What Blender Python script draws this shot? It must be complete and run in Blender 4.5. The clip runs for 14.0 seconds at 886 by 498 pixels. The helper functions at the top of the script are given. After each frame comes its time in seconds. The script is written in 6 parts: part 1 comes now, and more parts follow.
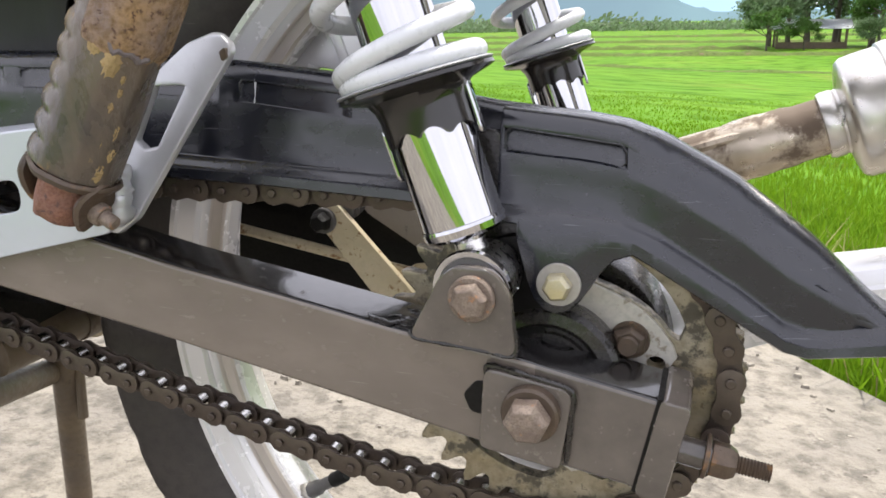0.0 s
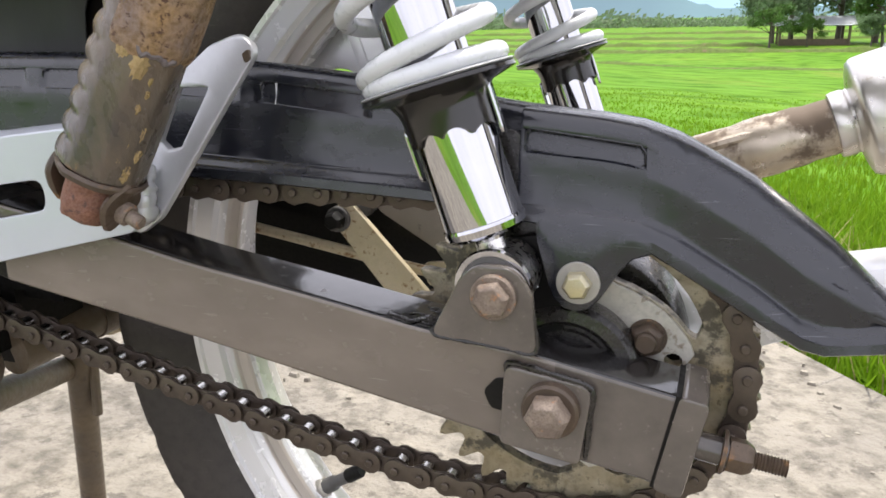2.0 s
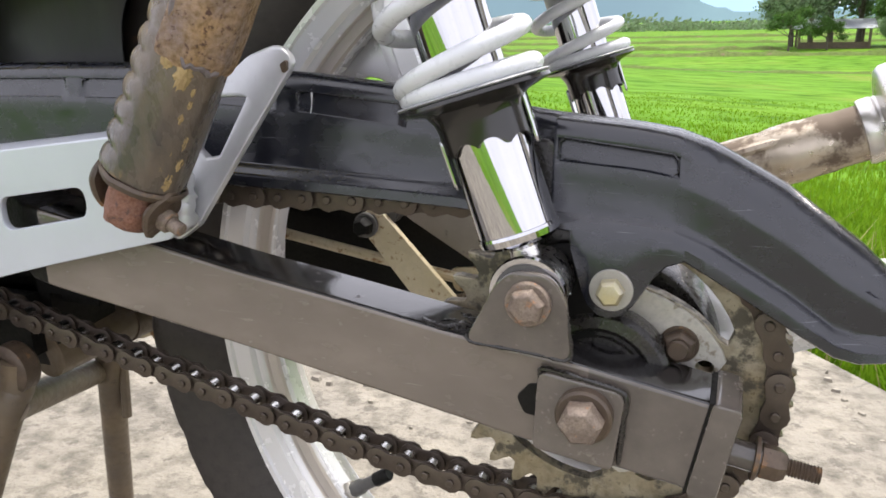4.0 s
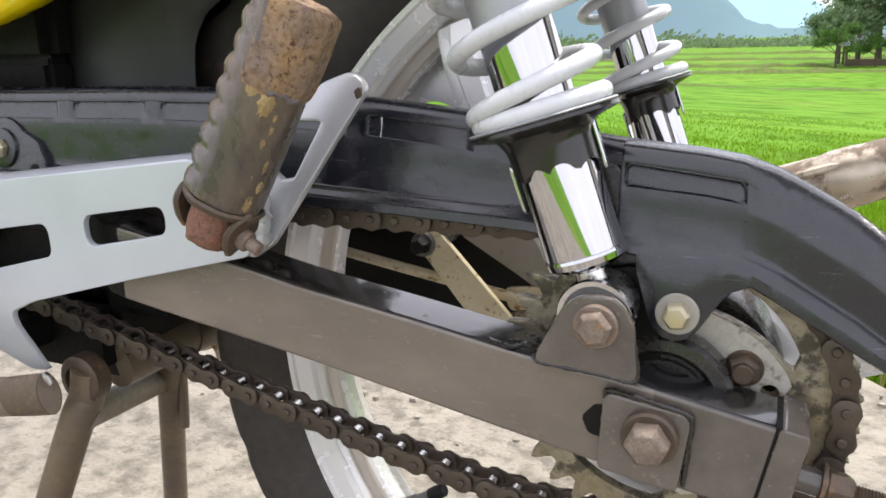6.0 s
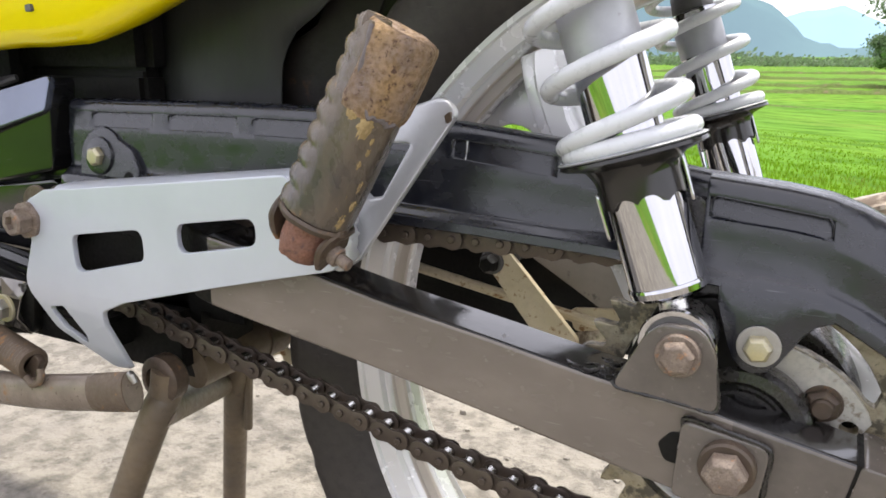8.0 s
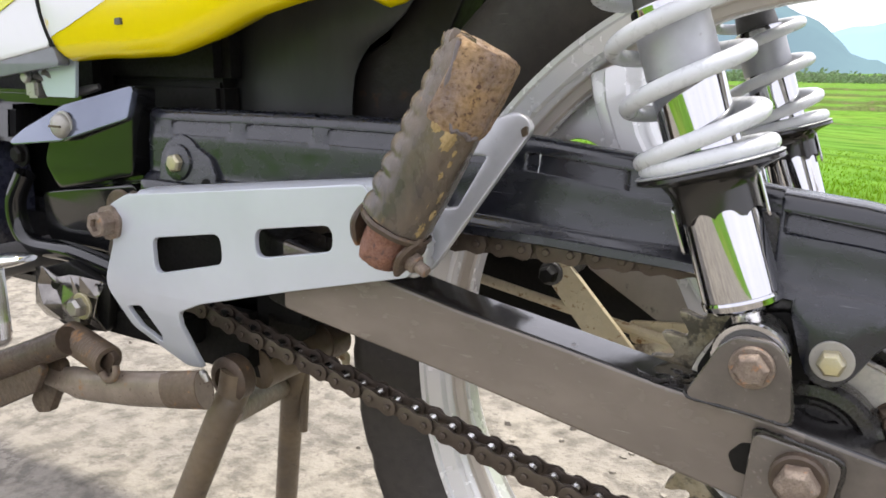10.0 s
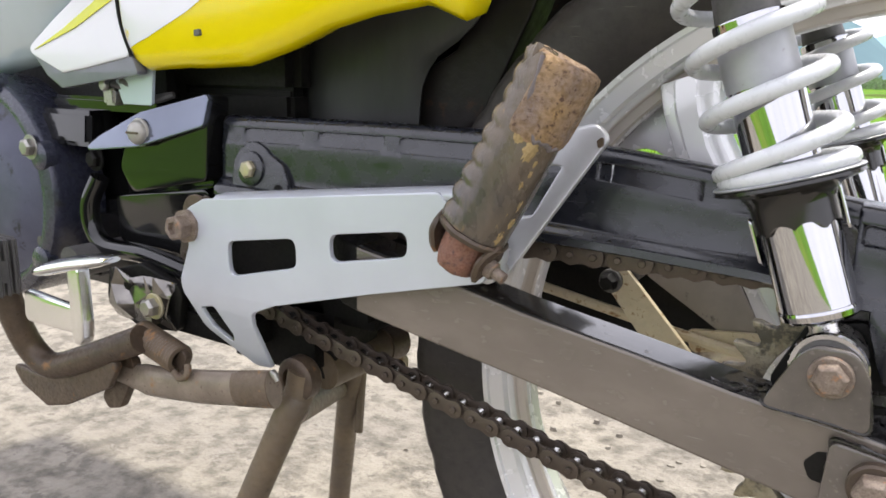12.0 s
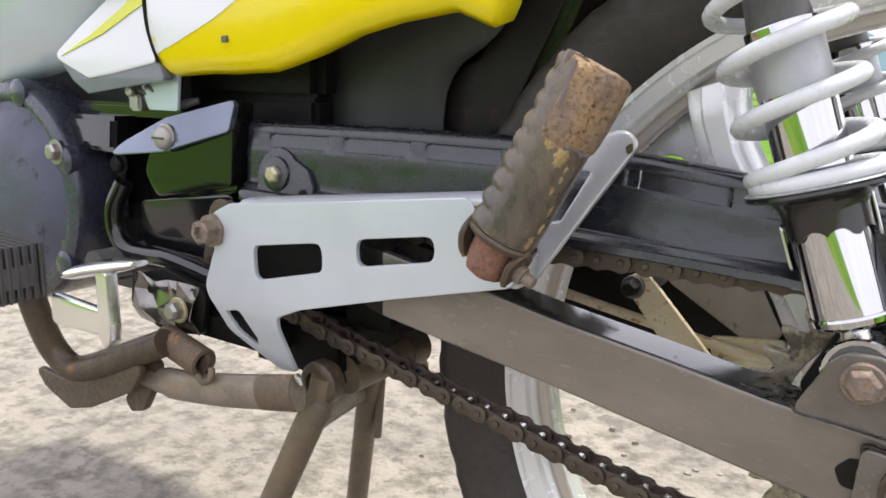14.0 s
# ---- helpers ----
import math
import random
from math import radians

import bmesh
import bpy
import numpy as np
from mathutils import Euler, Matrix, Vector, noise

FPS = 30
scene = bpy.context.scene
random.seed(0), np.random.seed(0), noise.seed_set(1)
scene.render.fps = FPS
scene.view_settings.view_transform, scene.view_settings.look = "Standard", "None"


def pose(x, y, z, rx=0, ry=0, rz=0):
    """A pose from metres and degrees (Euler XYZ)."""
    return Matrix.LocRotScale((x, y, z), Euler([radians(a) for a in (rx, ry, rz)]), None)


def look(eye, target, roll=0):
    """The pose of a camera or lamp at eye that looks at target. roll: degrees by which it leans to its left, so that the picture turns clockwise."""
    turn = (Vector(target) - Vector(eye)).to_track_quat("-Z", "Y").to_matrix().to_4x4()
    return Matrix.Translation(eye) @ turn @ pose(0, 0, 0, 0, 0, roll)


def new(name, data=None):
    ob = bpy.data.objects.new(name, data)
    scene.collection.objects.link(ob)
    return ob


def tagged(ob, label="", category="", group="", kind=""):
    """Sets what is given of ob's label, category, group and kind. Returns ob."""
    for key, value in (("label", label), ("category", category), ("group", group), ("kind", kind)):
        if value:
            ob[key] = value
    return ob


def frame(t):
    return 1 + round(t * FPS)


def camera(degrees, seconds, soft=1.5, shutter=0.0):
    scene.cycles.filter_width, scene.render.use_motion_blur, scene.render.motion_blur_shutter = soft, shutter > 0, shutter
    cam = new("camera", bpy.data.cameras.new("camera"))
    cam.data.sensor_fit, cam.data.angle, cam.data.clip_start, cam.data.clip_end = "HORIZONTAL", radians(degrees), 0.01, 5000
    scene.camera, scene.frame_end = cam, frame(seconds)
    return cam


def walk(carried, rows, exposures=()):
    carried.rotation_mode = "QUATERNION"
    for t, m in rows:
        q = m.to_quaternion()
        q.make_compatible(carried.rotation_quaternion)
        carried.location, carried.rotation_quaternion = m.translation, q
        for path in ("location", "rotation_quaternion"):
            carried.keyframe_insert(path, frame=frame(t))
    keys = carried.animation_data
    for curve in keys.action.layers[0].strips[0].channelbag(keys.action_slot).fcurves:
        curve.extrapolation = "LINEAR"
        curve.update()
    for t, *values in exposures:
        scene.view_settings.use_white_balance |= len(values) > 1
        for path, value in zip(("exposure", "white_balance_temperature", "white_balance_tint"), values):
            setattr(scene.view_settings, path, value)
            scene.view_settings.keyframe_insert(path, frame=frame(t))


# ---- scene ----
cam = camera(59.65, 14.0, soft=1.65)
PATH = [
    (0, (0.0586, -0.3815, 0.4394), (-0.3047, 0.6304, 0.1258), -0.92),
    (0.5, (0.0584, -0.3833, 0.4395), (-0.308, 0.6278, 0.1265), -0.97),
    (1, (0.0567, -0.3849, 0.4404), (-0.3085, 0.6258, 0.1249), -0.91),
    (1.5, (0.0552, -0.3865, 0.4393), (-0.3107, 0.625, 0.1273), -0.93),
    (2, (0.0531, -0.388, 0.4415), (-0.3129, 0.6218, 0.1242), -0.98),
    (2.5, (0.0508, -0.3892, 0.4433), (-0.3152, 0.6192, 0.1215), -0.95),
    (3, (0.0497, -0.3906, 0.4424), (-0.3185, 0.618, 0.1239), -0.96),
    (5.5, (0.0422, -0.4029, 0.4482), (-0.3897, 0.5874, 0.1529), -1.39),
    (6, (0.039, -0.4067, 0.4492), (-0.4015, 0.5819, 0.161), -1.24),
    (6.5, (0.0343, -0.4114, 0.4526), (-0.4102, 0.5752, 0.1638), -1.00),
    (7, (0.0321, -0.4146, 0.455), (-0.4325, 0.5636, 0.1691), -0.65),
    (7.5, (0.0294, -0.4182, 0.4553), (-0.4537, 0.5534, 0.1777), -0.20),
    (8, (0.0268, -0.422, 0.4568), (-0.4723, 0.5427, 0.1833), 0.21),
    (10.5, (0.0127, -0.4472, 0.4592), (-0.5413, 0.4921, 0.2037), 0.95),
    (11, (0.0092, -0.4529, 0.4609), (-0.5544, 0.4807, 0.2057), 1.05),
    (11.5, (0.0062, -0.457, 0.4616), (-0.5702, 0.4689, 0.2068), 1.01),
    (12, (0.003, -0.4612, 0.4614), (-0.583, 0.4594, 0.2095), 1.00),
    (12.5, (0.0003, -0.4645, 0.4604), (-0.5922, 0.4531, 0.2129), 1.07),
    (13, (-0.0021, -0.4666, 0.4607), (-0.5985, 0.4488, 0.2141), 1.08),
    (13.5, (-0.0041, -0.4686, 0.4616), (-0.5992, 0.4477, 0.2152), 1.05),
    (14, (-0.0041, -0.4688, 0.4608), (-0.6019, 0.4468, 0.2183), 1.12),
]
walk(cam, [(t, look(eye, target, roll)) for t, eye, target, roll in PATH])

# ---- world, sun, exposure ----
scene.view_settings.exposure = 0.91
SUN_ELEVATION, SUN_AZIMUTH = 70.0, 15.0      # degrees; azimuth from +y towards +x
world = bpy.data.worlds.new("hazy_sky")
scene.world = world
world.use_nodes = True
wt = world.node_tree
wt.nodes.clear()
w_out = wt.nodes.new("ShaderNodeOutputWorld")
w_bg = wt.nodes.new("ShaderNodeBackground")
w_sky = wt.nodes.new("ShaderNodeTexSky")
w_sky.sky_type = "NISHITA"
w_sky.sun_disc = False
w_sky.sun_elevation, w_sky.sun_rotation = radians(SUN_ELEVATION), radians(SUN_AZIMUTH)
w_sky.dust_density, w_sky.air_density = 3.0, 1.0
w_co = wt.nodes.new("ShaderNodeTexCoord")
w_cl = wt.nodes.new("ShaderNodeTexNoise")
w_cl.inputs["Scale"].default_value, w_cl.inputs["Detail"].default_value = 2.2, 5.0
w_ramp = wt.nodes.new("ShaderNodeMapRange")
w_ramp.inputs["From Min"].default_value, w_ramp.inputs["From Max"].default_value = 0.35, 0.62
w_ramp.inputs["To Min"].default_value, w_ramp.inputs["To Max"].default_value = 0.75, 0.98
w_mix = wt.nodes.new("ShaderNodeMix")
w_mix.data_type = "RGBA"
w_mix.inputs[7].default_value = (10.1, 10.0, 11.2, 1)
wt.links.new(w_co.outputs["Generated"], w_cl.inputs["Vector"])
wt.links.new(w_cl.outputs["Fac"], w_ramp.inputs["Value"])
wt.links.new(w_ramp.outputs["Result"], w_mix.inputs[0])
wt.links.new(w_sky.outputs["Color"], w_mix.inputs[6])
wt.links.new(w_mix.outputs[2], w_bg.inputs["Color"])
wt.links.new(w_bg.outputs["Background"], w_out.inputs["Surface"])
w_bg.inputs["Strength"].default_value = 0.1

sun_data = bpy.data.lights.new("sun", "SUN")
sun_data.energy, sun_data.angle, sun_data.color = 2.9, radians(5.0), (1.0, 0.95, 0.87)
sun = new("sun", sun_data)
se, sa = radians(SUN_ELEVATION), radians(SUN_AZIMUTH)
sun.matrix_world = look((10 * math.cos(se) * math.sin(sa), 10 * math.cos(se) * math.cos(sa), 10 * math.sin(se)), (0, 0, 0))


# ---- materials ----
def mat(name, a, b=None, rough=0.5, metal=0.0, scale=60.0, spots=None, bump=(0.0, 400.0), coat=0.0, wear=0.12, island=0.0, piece=0.0, spec=0.5, grain=None, scratch=None):
    """A surface that varies between the colours a and b at two scales. spots: (colour, how much 0..1, scale, roughness, metal). grain: stretches the pattern along an axis. scratch: (colour, how much 0..1), fine scratches in three directions."""
    m = bpy.data.materials.new(name)
    m.use_nodes = True
    nt = m.node_tree
    N, L = nt.nodes.new, nt.links.new
    p = nt.nodes["Principled BSDF"]
    b = b or tuple(c * 0.7 for c in a)
    co = N("ShaderNodeTexCoord")

    def noise_tex(s, detail=6.0, r=0.6):
        n = N("ShaderNodeTexNoise")
        n.inputs["Scale"].default_value, n.inputs["Detail"].default_value, n.inputs["Roughness"].default_value = s, detail, r
        if grain:
            g = N("ShaderNodeVectorMath")
            g.operation = "MULTIPLY"
            g.inputs[1].default_value = grain
            L(co.outputs["Object"], g.inputs[0])
            L(g.outputs[0], n.inputs["Vector"])
        else:
            L(co.outputs["Object"], n.inputs["Vector"])
        return n

    def ranged(socket, lo, hi, to_lo=0.0, to_hi=1.0):
        r = N("ShaderNodeMapRange")
        for key, v in (("From Min", lo), ("From Max", hi), ("To Min", to_lo), ("To Max", to_hi)):
            r.inputs[key].default_value = v
        L(socket, r.inputs["Value"])
        return r.outputs["Result"]

    def mixed(fac, c1, c2):
        x = N("ShaderNodeMix")
        x.data_type = "RGBA"
        L(fac, x.inputs[0])
        for i, c in ((6, c1), (7, c2)):
            if isinstance(c, tuple):
                x.inputs[i].default_value = (*c, 1)
            else:
                L(c, x.inputs[i])
        return x.outputs[2]

    big, fine = noise_tex(scale), noise_tex(scale * 7, 4.0)
    col = mixed(ranged(big.outputs["Fac"], 0.32, 0.68), a, b)
    dark = tuple(c * (1 - wear * 1.6) for c in a)
    f2 = ranged(fine.outputs["Fac"], 0.45, 0.75, 0.0, min(1.0, wear * 4))
    col = mixed(f2, col, dark)
    rough_socket = ranged(fine.outputs["Fac"], 0.3, 0.7, max(0.02, rough - wear * 0.6), min(1.0, rough + wear))
    if island or piece:
        info = N("ShaderNodeNewGeometry") if island else N("ShaderNodeObjectInfo")
        rnd = info.outputs["Random Per Island"] if island else info.outputs["Random"]
        hsv = N("ShaderNodeHueSaturation")
        amount = island or piece
        L(ranged(rnd, 0, 1, 1 - amount, 1 + amount), hsv.inputs["Value"])
        L(ranged(rnd, 0, 1, 0.5 - amount * 0.05, 0.5 + amount * 0.05), hsv.inputs["Hue"])
        L(col, hsv.inputs["Color"])
        col = hsv.outputs["Color"]
    if scratch:
        for k, turn in enumerate(((0.2, 0.5, 0.3), (0.9, -0.3, 1.1), (-0.5, 1.0, 0.2))):
            mp = N("ShaderNodeMapping")
            mp.inputs["Rotation"].default_value, mp.inputs["Scale"].default_value, mp.inputs["Location"].default_value = turn, (38, 60, 1500), (k, 2 * k, 0)
            L(co.outputs["Object"], mp.inputs["Vector"])
            sn = N("ShaderNodeTexNoise")
            sn.inputs["Scale"].default_value, sn.inputs["Detail"].default_value = 1.0, 2.0
            L(mp.outputs[0], sn.inputs["Vector"])
            t0 = 0.78 - 0.12 * scratch[1]
            col = mixed(ranged(sn.outputs["Fac"], t0, t0 + 0.05), col, scratch[0])
    if spots:
        sc, amount, ss, sr, sm = spots
        sn = noise_tex(ss, 8.0, 0.68)
        t0 = 0.72 - 0.45 * amount
        k = ranged(sn.outputs["Fac"], t0, t0 + 0.07)
        col = mixed(k, col, sc)
        mr = N("ShaderNodeMix")
        L(k, mr.inputs[0])
        L(rough_socket, mr.inputs[2])
        mr.inputs[3].default_value = sr
        rough_socket = mr.outputs[0]
        mm = N("ShaderNodeMix")
        L(k, mm.inputs[0])
        mm.inputs[2].default_value, mm.inputs[3].default_value = metal, sm
        L(mm.outputs[0], p.inputs["Metallic"])
    else:
        p.inputs["Metallic"].default_value = metal
    L(col, p.inputs["Base Color"])
    L(rough_socket, p.inputs["Roughness"])
    p.inputs["Coat Weight"].default_value = coat
    p.inputs["Coat Roughness"].default_value = 0.08
    p.inputs["Specular IOR Level"].default_value = spec
    if bump[0]:
        bn = noise_tex(bump[1], 5.0)
        bp = N("ShaderNodeBump")
        bp.inputs["Strength"].default_value = 1.0
        bp.inputs["Distance"].default_value = bump[0]
        L(bn.outputs["Fac"], bp.inputs["Height"])
        L(bp.outputs["Normal"], p.inputs["Normal"])
    return m


